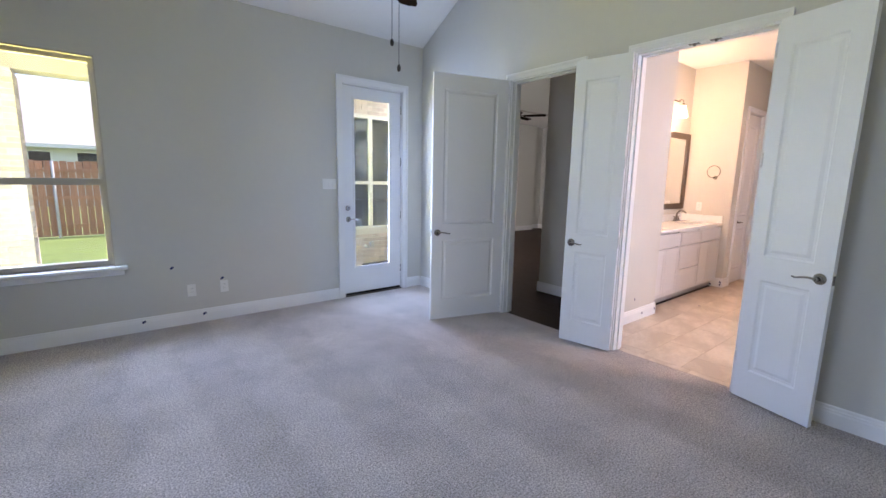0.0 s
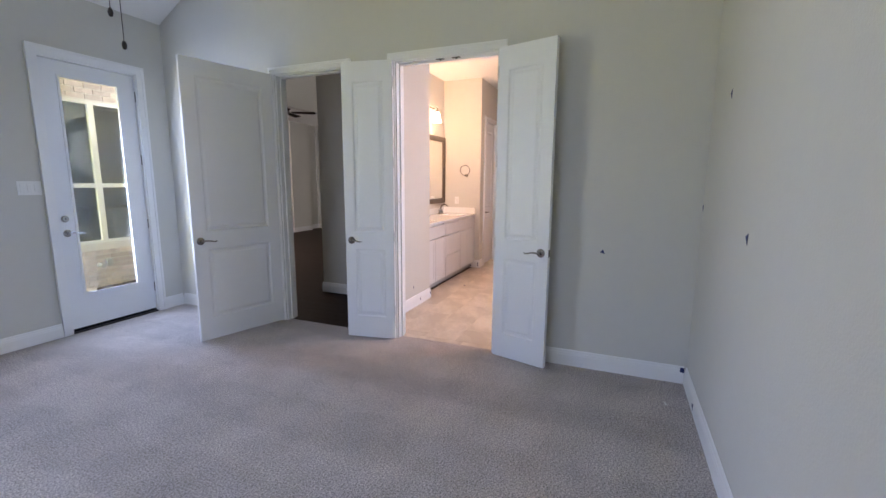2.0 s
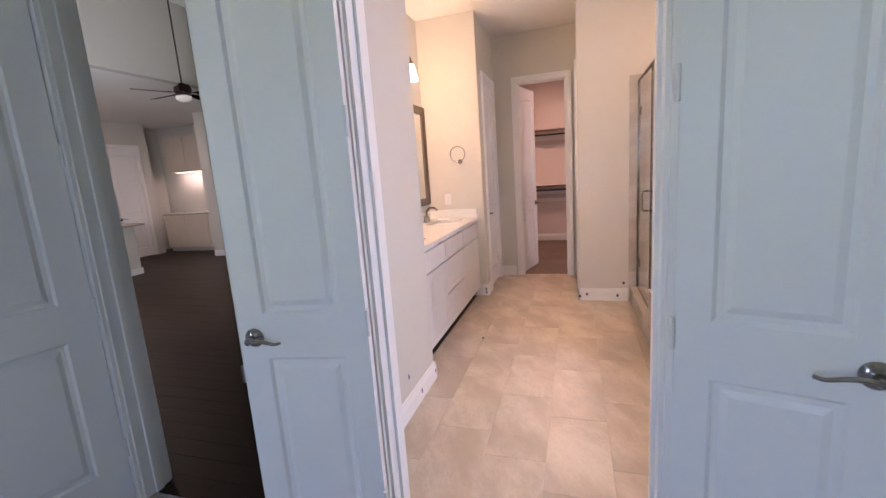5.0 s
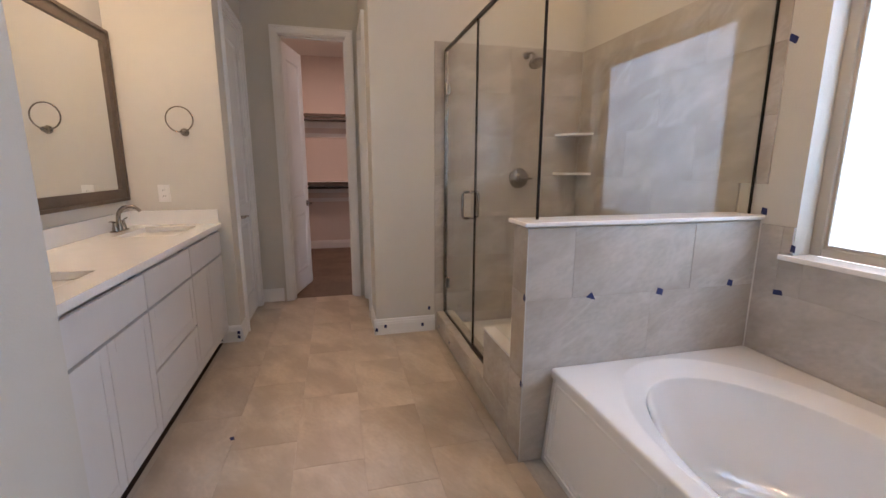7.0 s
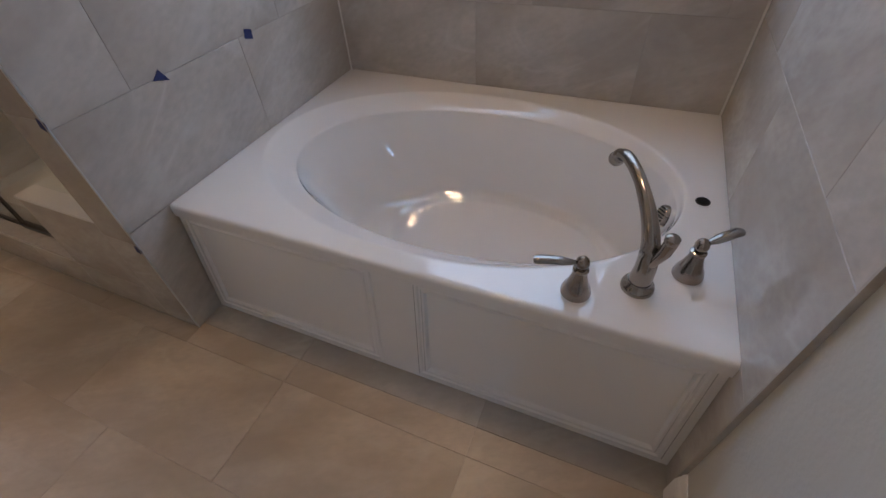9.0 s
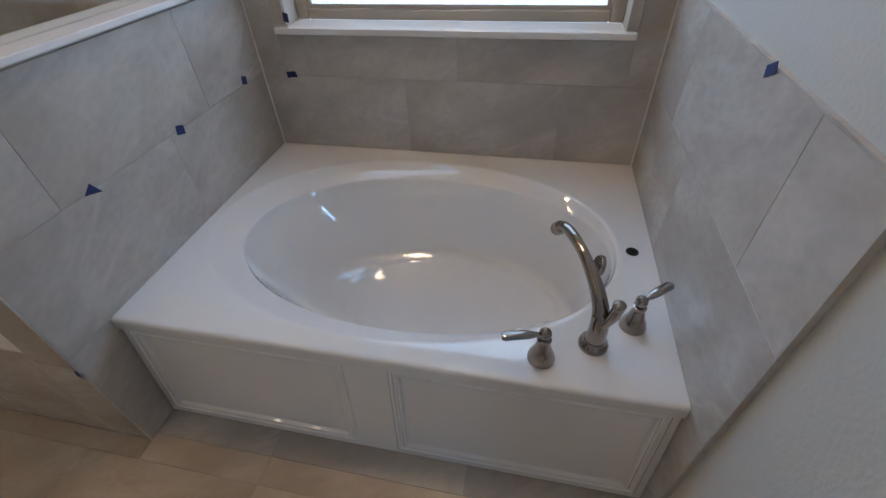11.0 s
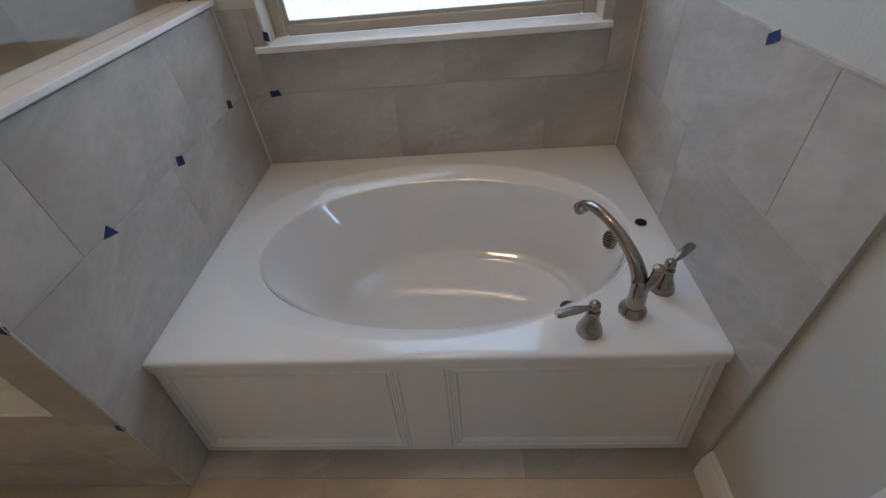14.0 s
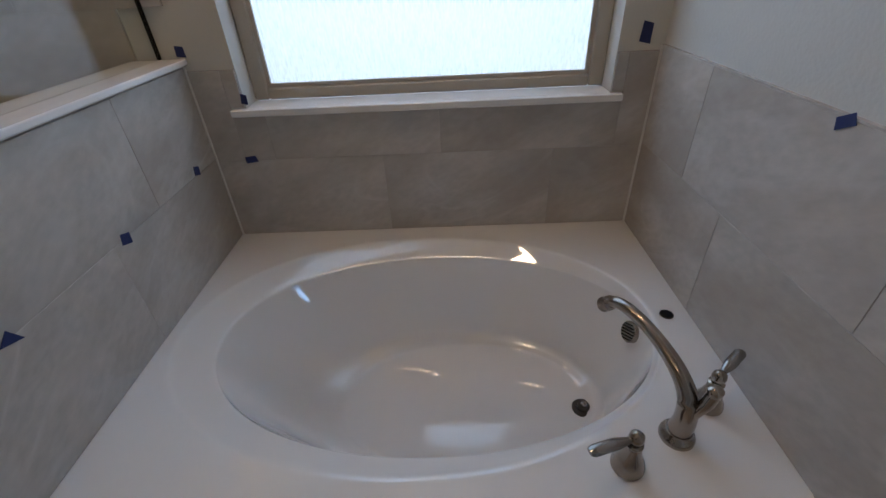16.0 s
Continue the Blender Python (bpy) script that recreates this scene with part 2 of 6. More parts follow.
PAN = material("shower_pan", (0.62, 0.60, 0.56), 0.3, vary=0.04, scale=5)
EDGE = material("tile_edge_trim", (0.55, 0.55, 0.54), 0.3, 0.6, vary=0.03)
QUARTZ = material("white_quartz", (0.80, 0.79, 0.77), 0.18, vary=0.03, scale=12)
ACRYLIC = material("tub_acrylic", (0.80, 0.785, 0.77), 0.03, vary=0.01, scale=2, coat=1.0, spec=0.6)
NICKEL = material("brushed_nickel", (0.36, 0.32, 0.28), 0.15, 1.0, vary=0.06, scale=20, stretch=(1, 1, 0.1))
CHROME = material("satin_chrome", (0.33, 0.315, 0.30), 0.16, 1.0, vary=0.04, scale=20)
DARKMETAL = material("dark_bronze", (0.05, 0.043, 0.038), 0.4, 0.7, vary=0.1)
BLACK = material("black_rubber", (0.006, 0.006, 0.006), 0.6, vary=0.1, spec=0.2)
HINGE = material("painted_hinge", (0.70, 0.70, 0.69), 0.4, 0.1, vary=0.05)
TAPE = material("painters_tape", (0.014, 0.024, 0.11), 0.75, vary=0.15, scale=60)
CABINET = material("cabinet_paint", (0.60, 0.585, 0.57), 0.42, vary=0.03, scale=4, bump=0.04, bump_scale=50, stretch=(1, 1, 0.2))
TOEKICK = material("toe_kick", (0.42, 0.40, 0.38), 0.6, vary=0.04)
FRAMEWOOD = material("mirror_frame_wood", (0.115, 0.085, 0.062), 0.5, vary=0.28, scale=5, bump=0.15, bump_scale=90, stretch=(0.5, 1, 1))
SHELFWOOD = material("shelf_edge", (0.10, 0.075, 0.06), 0.5, vary=0.15)
VINYL = material("tan_vinyl", (0.44, 0.40, 0.33), 0.45, vary=0.03, scale=6)
DARKWOOD = material("dark_wood_floor", (0.030, 0.017, 0.011), 0.22, vary=0.35, scale=3, stretch=(0.3, 3, 1), per_object=0.35, bump=0.05, bump_scale=30)
SUBFLOOR = material("subfloor_dark", (0.012, 0.009, 0.007), 0.7, vary=0.1)
BRICK = material("pale_brick", (0.62, 0.53, 0.50), 0.85, vary=0.22, scale=14, per_object=0.22, bump=0.3, bump_scale=60)
MORTAR = material("mortar", (0.70, 0.67, 0.64), 0.95, vary=0.08, scale=20, bump=0.3, bump_scale=80)
SOFFIT = material("soffit_paint", (0.50, 0.45, 0.41), 0.7, vary=0.04)
GRASS = material("grass", (0.10, 0.155, 0.035), 0.9, vary=0.35, scale=2.0, fine=0.2, bump=0.8, bump_scale=60)
CONCRETE = material("concrete", (0.45, 0.43, 0.40), 0.85, vary=0.1, scale=3, bump=0.2)
CEDAR = material("cedar", (0.50, 0.25, 0.16), 0.8, vary=0.2, scale=3, per_object=0.15, bump=0.2, bump_scale=40, stretch=(3, 3, 0.25))
POST = material("galvanised_post", (0.5, 0.5, 0.5), 0.5, 0.6)
SHINGLE = material("shingle", (0.30, 0.295, 0.285), 0.9, vary=0.2, scale=8, bump=0.5, bump_scale=30)
SIDING = material("siding", (0.74, 0.74, 0.72), 0.7, vary=0.05)
WHITEFRAME = material("white_frame", (0.78, 0.78, 0.75), 0.45, vary=0.02)
PLASTIC = material("white_plastic", (0.76, 0.755, 0.73), 0.35, vary=0.01)
APPLIANCE = material("stainless", (0.50, 0.49, 0.48), 0.3, 1.0, vary=0.05, scale=20, stretch=(0.05, 1, 1))
BLACKGLASS = material("black_glass", (0.012, 0.012, 0.014), 0.08, vary=0.05)
CREAM = material("cream_cabinet", (0.62, 0.55, 0.46), 0.45, vary=0.04)
GRANITE = material("granite_top", (0.42, 0.39, 0.36), 0.2, vary=0.25, scale=30)
FANBLADE = material("fan_blade", (0.018, 0.012, 0.010), 0.8, spec=0.0, vary=0.2, stretch=(0.3, 3, 1))
GLASS = glass_material("clear_glass", (0.97, 1.0, 0.985), 0.95)
SHOWERGLASS = glass_material("shower_glass", (0.985, 1.0, 0.99), 0.985)
RAINGLASS = glass_material("rain_glass", (1, 1, 1), 0.95, bump=0.35, milky=0.72, gloss_rough=0.3)
DARKPANE = glass_material("tinted_pane", (0.8, 0.92, 0.88), 0.6, mirror=0.07)
SHADEGLOW = glow_material("frosted_shade", (1.0, 0.74, 0.44), 5.0)
PENDANTGLOW = glow_material("pendant_shade", (1.0, 0.80, 0.52), 1.2)
DOWNGLOW = glow_material("downlight_lens", (1.0, 0.85, 0.65), 2.5)
CLOCKGLOW = glow_material("oven_clock", (0.35, 0.45, 1.0), 0.7)
FANGLOW = glow_material("fan_bowl", (1.0, 0.92, 0.8), 0.02)
MIRROR = material("mirror_glass", (0.92, 0.93, 0.92), 0.015, 1.0, vary=0.0)


# ---- helpers of this scene ----
def thing(name, at, label, category, group="", kind=""):
    ob = new(name)
    ob.empty_display_size = 0.1
    ob.matrix_basis = Matrix.Translation(at)
    return tagged(ob, label, category, group, kind)


def part(name, bm, mat, parent=None, label="", smooth=False):
    """Link a bmesh, built in world places, as one mesh object under parent (a thing or a part)."""
    me = bpy.data.meshes.new(name)
    bmesh.ops.recalc_face_normals(bm, faces=bm.faces)
    if smooth:
        for f in bm.faces:
            f.smooth = True
        for e in bm.edges:
            if len(e.link_faces) == 2 and e.calc_face_angle(0) > radians(38):
                e.smooth = False
    bm.to_mesh(me)
    bm.free()
    me.materials.append(mat)
    ob = new(name, me)
    if parent:
        ob.parent = parent
        if parent.type == "EMPTY":
            ob.matrix_parent_inverse = parent.matrix_basis.inverted()
    return tagged(ob, label) if label else ob


def box(bm, x0, y0, z0, x1, y1, z1, bevel=0.0, m=None, seg=1):
    vs = [bm.verts.new((x, y, z)) for x in (x0, x1) for y in (y0, y1) for z in (z0, z1)]
    fs = [bm.faces.new([vs[i] for i in q]) for q in ((0, 1, 3, 2), (4, 6, 7, 5), (0, 4, 5, 1), (2, 3, 7, 6), (0, 2, 6, 4), (1, 5, 7, 3))]
    out = vs
    if bevel:
        es = {e for f in fs for e in f.edges}
        r = bmesh.ops.bevel(bm, geom=list(es), offset=bevel, segments=seg, affect="EDGES", profile=0.5)
        out = list({v for f in r["faces"] for v in f.verts} | {v for v in vs if v.is_valid})
    if m is not None:
        bmesh.ops.transform(bm, matrix=m, verts=out)
    return bm


def boxes(*rows, bevel=0.0):
    bm = bmesh.new()
    for r in rows:
        box(bm, *r, bevel=bevel)
    return bm


def lathe(bm, profile, m=None, n=24):
    """Turn (radius, height) pairs round z."""
    m = m or Matrix()
    rings = []
    for r, z in profile:
        rings.append([bm.verts.new(m @ Vector((r * math.cos(2 * math.pi * i / n), r * math.sin(2 * math.pi * i / n), z))) for i in range(n)])
    for a, b in zip(rings, rings[1:]):
        for i in range(n):
            bm.faces.new((a[i], a[(i + 1) % n], b[(i + 1) % n], b[i]))
    for ring in (rings[0], rings[-1]):
        bm.faces.new(ring)
    return bm


def tube(bm, pts, radii, n=12, flat=1.0):
    """A round bar along points; radii one number or one a point; flat squeezes its height."""
    pts = [Vector(p) for p in pts]
    if not hasattr(radii, "__len__"):
        radii = [radii] * len(pts)
    rings = []
    up = Vector((0, 0, 1))
    for i, p in enumerate(pts):
        d = (pts[min(i + 1, len(pts) - 1)] - pts[max(i - 1, 0)]).normalized()
        ref = up if abs(d.dot(up)) < 0.95 else Vector((1, 0, 0)) if i == 0 else side
        s = d.cross(ref).normalized() if abs(d.dot(up)) < 0.95 or i == 0 else (side - d * side.dot(d)).normalized()
        if i and s.dot(side) < 0:
            s = -s
        side = s
        t = s.cross(d).normalized()
        rings.append([bm.verts.new(p + radii[i] * (math.cos(2 * math.pi * k / n) * s + flat * math.sin(2 * math.pi * k / n) * t)) for k in range(n)])
    for a, b in zip(rings, rings[1:]):
        for i in range(n):
            bm.faces.new((a[i], a[(i + 1) % n], b[(i + 1) % n], b[i]))
    bm.faces.new(rings[0]), bm.faces.new(rings[-1])
    return bm


def curve_points(ctrl, n=8):
    """Smooth points through control points."""
    c = [Vector(p) for p in ctrl]
    c = [2 * c[0] - c[1]] + c + [2 * c[-1] - c[-2]]
    out = []
    for i in range(1, len(c) - 2):
        for k in range(n):
            t = k / n
            out.append(0.5 * ((2 * c[i]) + (-c[i - 1] + c[i + 1]) * t + (2 * c[i - 1] - 5 * c[i] + 4 * c[i + 1] - c[i + 2]) * t * t + (-c[i - 1] + 3 * c[i] - 3 * c[i + 1] + c[i + 2]) * t ** 3))
    return out + [c[-2]]


def moulding(bm, outline, run, length_axis, a, b, origin, out):
    """Sweep a profile of (depth, height) along an axis from a to b; out is the sign of depth on the other axis."""
    ends = []
    for s in (a, b):
        ring = []
        for d, h in outline:
            p = [0, 0, origin[2] + h]
            p[length_axis] = s
            p[1 - length_axis] = origin[1 - length_axis] + out * d
            ring.append(bm.verts.new(p))
        ends.append(ring)
    n = len(outline)
    for i in range(n):
        bm.faces.new((ends[0][i], ends[0][(i + 1) % n], ends[1][(i + 1) % n], ends[1][i]))
    bm.faces.new(ends[0]), bm.faces.new(ends[1])
    return bm


BASE = [(0, 0), (0.016, 0), (0.016, 0.085), (0.013, 0.095), (0.013, 0.103), (0.009, 0.110), (0.008, 0.122), (0.003, 0.130), (0, 0.130)]


def baseboard(axis, plane, out, a, b, z=0.0, name="baseboard"):
    bm = bmesh.new()
    o = [0, 0, z]
    o[1 - axis] = plane
    moulding(bm, BASE, None, axis, a, b, o, out)
    ob = part(name, bm, TRIM)
    return tagged(ob, "white painted moulded baseboard along the wall", "baseboard", kind="structure")


def casing(bm, axis, plane, out, a, b, top, w=0.062, t=0.018, bottom=0.0):
    """Door casing on a wall: two legs and a head, with a stepped inner edge."""
    for (u0, u1, z0, z1) in ((a - w, a, bottom, top + w), (b, b + w, bottom, top + w), (a, b, top, top + w)):
        lo, hi = min(plane, plane + out * t), max(plane, plane + out * t)
        if axis == 0:
            box(bm, u0, lo, z0, u1, hi, z1)
        else:
            box(bm, lo, u0, z0, hi, u1, z1)
    # raised outer band
    t2 = t + 0.008
    lo, hi = min(plane + out * t, plane + out * t2), max(plane + out * t, plane + out * t2)
    for (u0, u1, z0, z1) in ((a - w, a - w + 0.022, bottom, top + w), (b + w - 0.022, b + w, bottom, top + w), (a - w + 0.022, b + w - 0.022, top + w - 0.022, top + w)):
        if axis == 0:
            box(bm, u0, lo, z0, u1, hi, z1)
        else:
            box(bm, lo, u0, z0, hi, u1, z1)
    return bm


def loops_panel(bm, x0, x1, z0, z1, y, out, steps):
    """A moulded panel: rectangular loops (inset, depth) that close in a flat field; depth is along out."""
    rings = []
    for ins, dep in steps:
        rings.append([bm.verts.new((x, y + out * dep, z)) for x, z in ((x0 + ins, z0 + ins), (x1 - ins, z0 + ins), (x1 - ins, z1 - ins), (x0 + ins, z1 - ins))])
    for a, b in zip(rings, rings[1:]):
        for i in range(4):
            bm.faces.new((a[i], a[(i + 1) % 4], b[(i + 1) % 4], b[i]))
    bm.faces.new(rings[-1])


def panelled_slab(w, h, panels, t=0.035):
    """A moulded door slab: x from 0 (hinge) to w, y from 0 to t, z from 0 to h, both faces with the panels (x0, x1, z0, z1)."""
    bm = bmesh.new()
    xs = sorted({0, w} | {p[0] for p in panels} | {p[1] for p in panels})
    zs = sorted({0, h} | {p[2] for p in panels} | {p[3] for p in panels})
    steps = [(0, 0), (0.010, -0.009), (0.026, -0.010), (0.045, -0.003), (0.050, -0.003)]
    for y, out in ((0, -1), (t, 1)):
        for x0, x1 in zip(xs, xs[1:]):
            for z0, z1 in zip(zs, zs[1:]):
                if any(p[0] <= x0 and x1 <= p[1] and p[2] <= z0 and z1 <= p[3] for p in panels):
                    continue
                bm.faces.new([bm.verts.new(v) for v in ((x0, y, z0), (x1, y, z0), (x1, y, z1), (x0, y, z1))])
        for p in panels:
            loops_panel(bm, *p, y, out, steps)
    for q in (((0, 0, 0), (w, 0, 0), (w, t, 0), (0, t, 0)), ((0, 0, h), (w, 0, h), (w, t, h), (0, t, h)), ((0, 0, 0), (0, t, 0), (0, t, h), (0, 0, h)), ((w, 0, 0), (w, t, 0), (w, t, h), (w, 0, h))):
        bm.faces.new([bm.verts.new(v) for v in q])
    bmesh.ops.remove_doubles(bm, verts=bm.verts, dist=0.0004)
    return bm


def lever_handle(parent_part, m, direction, mat=CHROME, name="door_handle"):
    """Rose, neck and a waved lever; m carries x along the door, y out of it."""
    bm = bmesh.new()
    rot = Matrix.Rotation(radians(-90), 4, "X")
    lathe(bm, [(0.0335, 0), (0.0335, 0.004), (0.028, 0.010), (0.018, 0.013), (0.0125, 0.016), (0.0115, 0.048), (0.008, 0.052)], rot, 28)
    s = direction
    pts = curve_points([(0, 0.048, 0), (s * 0.025, 0.052, 0.006), (s * 0.06, 0.054, 0.003), (s * 0.095, 0.053, -0.006), (s * 0.118, 0.052, -0.002)], 5)
    n = len(pts)
    tube(bm, pts, [0.0095 - 0.0035 * i / (n - 1) for i in range(n)], 12, 0.75)
    bmesh.ops.transform(bm, matrix=m, verts=bm.verts)
    return part(name, bm, mat, parent_part, "satin nickel lever handle on a round rose", True)


def make_door(name, hinge, angle, w, h, label, handle_side=1, swing=1, panels=None, gap=0.012, lever_z=0.92, t=0.035, knob_both=True):
    """A leaf hung at hinge (x, y), lying along the angle (degrees) from it."""
    m = pose(hinge[0], hinge[1], gap, 0, 0, angle)
    ob = thing(name, (hinge[0], hinge[1], gap), label, "door")
    panels = panels or [(0.115, w - 0.115, 0.20, 0.83), (0.115, w - 0.115, 0.99, h - 0.14)]
    bm = panelled_slab(w, h, panels, t)
    bmesh.ops.transform(bm, matrix=m, verts=bm.verts)
    slab = part("leaf", bm, DOOR, ob)
    for y, flip in ((0, 1), (t, 0)):
        mm = m @ pose(w - 0.058, y, lever_z - gap, 0, 0, 180 if flip else 0)
        lever_handle(slab, mm, 1 if flip else -1)
    lp = bmesh.new()
    box(lp, w - 0.001, t / 2 - 0.0125, lever_z - gap - 0.028, w + 0.0015, t / 2 + 0.0125, lever_z - gap + 0.028, m=m)
    part("latch_plate", lp, CHROME, slab)
    for hz in (0.27, 0.95, 1.60, h - 0.18):
        hb = bmesh.new()
        lathe(hb, [(0.0065, -0.045), (0.0065, 0.045)], m @ pose(-0.004, t + 0.004 if swing > 0 else -0.004, hz), 10)
        box(hb, -0.0015, 0.004, hz - 0.05, 0.0005, t - 0.004, hz + 0.05, m=m)
        part("hinge", hb, HINGE, slab)
    return ob


_tiles = {}


def tile(parent, plane, mat, origin, u, v, thick=0.008, gap=0.0012, name="tile"):
    """One tile: plane 'x+', 'x-', 'y+', 'y-' or 'z+' is the way it faces; origin its plane's place; u, v its extents (u along the level axis, v up; on floors x, y)."""
    if plane == "z+":
        gap *= 0.6
    w, h = u[1] - u[0] - gap, v[1] - v[0] - gap
    if w < 0.012 or h < 0.012:
        return None
    key = (round(w, 3), round(h, 3), thick, mat.name)
    if key not in _tiles:
        bm = bmesh.new()
        b = 0.0008
        pr = [bm.verts.new(p) for p in ((-w / 2, -h / 2, 0), (w / 2, -h / 2, 0), (w / 2, h / 2, 0), (-w / 2, h / 2, 0))]
        md = [bm.verts.new((p.co.x, p.co.y, thick - b)) for p in pr]
        tp = [bm.verts.new((p.co.x - math.copysign(b, p.co.x), p.co.y - math.copysign(b, p.co.y), thick)) for p in pr]
        for a, c in ((pr, md), (md, tp)):
            for i in range(4):
                bm.faces.new((a[i], a[(i + 1) % 4], c[(i + 1) % 4], c[i]))
        bm.faces.new(tp)
        me = bpy.data.meshes.new(name)
        bm.to_mesh(me)
        bm.free()
        me.materials.append(mat)
        _tiles[key] = me
    ob = new(name, _tiles[key])
    cu, cv = (u[0] + u[1]) / 2, (v[0] + v[1]) / 2
    if plane == "z+":
        m = pose(cu, cv, origin)
    elif plane[0] == "x":
        m = Matrix.Translation((origin, cu, cv)) @ (pose(0, 0, 0, 90, 0, 90) if plane == "x+" else pose(0, 0, 0, 90, 0, -90))
    else:
        m = Matrix.Translation((cu, origin, cv)) @ (pose(0, 0, 0, 90, 0, 180) if plane == "y+" else pose(0, 0, 0, 90, 0, 0))
    ob.parent = parent
    if parent.type == "EMPTY":
        ob.matrix_parent_inverse = parent.matrix_basis.inverted()
    ob.matrix_basis = m
    return ob


def wall(name, rows, mat, label):
    ob = part(name, boxes(*rows), mat)
    return tagged(ob, label, "wall", kind="structure")


# ---- structure: bedroom ----
def S(ob, label, category):
    return tagged(ob, label, category, kind="structure")


S(part("floor_bedroom", boxes((-1.9, -0.73, -0.06, 3.19, 4.52, 0), (3.19, 0.72, -0.06, 3.245, 1.65, 0), (3.19, 2.145, -0.06, 3.235, 2.965, 0)), CARPET), "grey-beige cut-pile bedroom carpet with vacuum tracks", "carpet")
wall("wall_north", [(-2.05, 4.52, 0, -1.07, 4.68, 3.2), (-1.07, 4.52, 0, -0.147, 4.68, 0.64), (-1.07, 4.52, 2.40, -0.147, 4.68, 3.2), (-0.147, 4.52, 0, 2.045, 4.68, 3.2), (2.045, 4.52, 2.53, 2.885, 4.68, 3.2), (2.885, 4.52, 0, 3.19, 4.68, 3.2)], WALL, "light greige painted bedroom wall with window and glazed door")
wall("wall_east", [(3.19, -0.92, 0, 3.32, 0.72, 4.2), (3.19, 0.72, 2.465, 3.32, 1.65, 4.2), (3.19, 1.65, 0, 3.32, 2.145, 4.2), (3.19, 2.145, 2.465, 3.32, 2.965, 4.2), (3.19, 2.965, 0, 3.32, 4.68, 4.2)], WALL, "light greige painted gable wall with two doorways")
wall("wall_south", [(-2.05, -0.87, 0, 3.19, -0.73, 4.2)], WALL, "plain light greige painted bedroom wall")
wall("wall_west", [(-2.05, -0.73, 0, -1.9, 0.60, 4.2), (-2.05, 0.60, 0, -1.9, 2.40, 0.64), (-2.05, 0.60, 2.40, -1.9, 2.40, 4.2), (-2.05, 2.40, 0, -1.9, 4.52, 4.2)], WALL, "light greige painted bedroom wall with an added, unseen window opening")


def vault():
    bm = bmesh.new()
    prof = [(4.70, 3.0), (2.90, 4.0), (0.90, 4.0), (-0.90, 3.0)]
    lo = [(y, z) for y, z in prof]
    hi = [(y, z + 0.12) for y, z in reversed(prof)]
    ring = lo + hi
    a = [bm.verts.new((-2.05, y, z)) for y, z in ring]
    b = [bm.verts.new((3.19, y, z)) for y, z in ring]
    n = len(ring)
    for i in range(n):
        bm.faces.new((a[i], a[(i + 1) % n], b[(i + 1) % n], b[i]))
    bm.faces.new(a), bm.faces.new(b)
    return bm


S(part("ceiling_bedroom", vault(), CEIL), "white painted vaulted bedroom ceiling", "ceiling")
baseboard(0, 4.52, -1, -1.9, 1.974)
baseboard(0, 4.52, -1, 2.956, 3.174)
baseboard(1, 3.19, -1, 3.024, 4.504)
baseboard(1, 3.19, -1, 1.708, 2.087)
baseboard(1, 3.19, -1, -0.714, 0.662)
baseboard(0, -0.73, 1, -1.9, 3.174)

# ---- structure: bathroom ----
S(part("floor_bathroom", boxes((3.245, 0.72, -0.06, 3.32, 1.65, -0.0025), (3.32, -0.77, -0.06, 7.68, 2.60, -0.0025)), GROUT), "beige stone-look tile floor with thin joints", "floor")
floor_bath = bpy.data.objects["floor_bathroom"]
wall("wall_bath_stub", [(3.32, 1.945, 0, 4.58, 2.08, 3.08)], WARMWALL, "warm white painted bathroom wall beside the doorway")
wall("wall_hall_block", [(4.30, 2.08, 0, 4.58, 3.35, 4.2)], WARMWALL, "greige painted wall end in the hall")
wall("wall_vanity", [(4.58, 2.60, 0, 6.78, 2.75, 3.08)], WARMWALL, "warm white painted wall behind the vanity")
wall("wall_towel_ring", [(6.64, 1.95, 0, 6.78, 2.60, 3.08)], WARMWALL, "warm white painted wall at the vanity end")
wall("wall_toilet_door", [(6.78, 1.95, 0, 6.88, 2.08, 3.08), (6.88, 1.95, 2.46, 7.50, 2.08, 3.08), (7.50, 1.95, 0, 7.62, 2.08, 3.08)], WARMWALL, "warm white painted wall with a side door")
wall("wall_closet_door", [(7.62, 0.80, 0, 7.75, 1.045, 3.08), (7.62, 1.045, 2.50, 7.75, 1.66, 3.08), (7.62, 1.66, 0, 7.75, 2.08, 3.08)], WARMWALL, "warm white painted wall with the closet doorway")
wall("wall_passage_south", [(6.66, 0.80, 0, 6.96, 0.93, 3.08), (6.96, 0.80, 2.46, 7.50, 0.93, 3.08), (7.50, 0.80, 0, 7.62, 0.93, 3.08)], WARMWALL, "warm white painted passage wall with a door")
wall("wall_shower", [(6.52, -0.77, 0, 6.66, 0.93, 3.08)], WARMWALL, "warm white painted wall above shower tile")
WX0, WX1, WZ0, WZ1 = 3.465, 4.695, 0.93, 2.14
wall("wall_bath_south", [(3.32, -0.92, 0, WX0, -0.77, 3.08), (WX0, -0.92, 0, WX1, -0.77, WZ0), (WX0, -0.92, WZ1, WX1, -0.77, 3.08), (WX1, -0.92, 0, 6.66, -0.77, 3.08)], WARMWALL, "warm white painted outer wall with a window over the tub")
S(part("ceiling_bathroom", boxes((3.32, -0.92, 3.08, 7.75, 2.75, 3.2)), CEIL), "white painted flat bathroom ceiling", "ceiling")
baseboard(0, 1.945, -1, 3.345, 4.58)
baseboard(1, 4.58, 1, 1.929, 2.05)
baseboard(1, 6.64, -1, 1.95, 2.10)
baseboard(0, 1.95, -1, 6.624, 6.80)
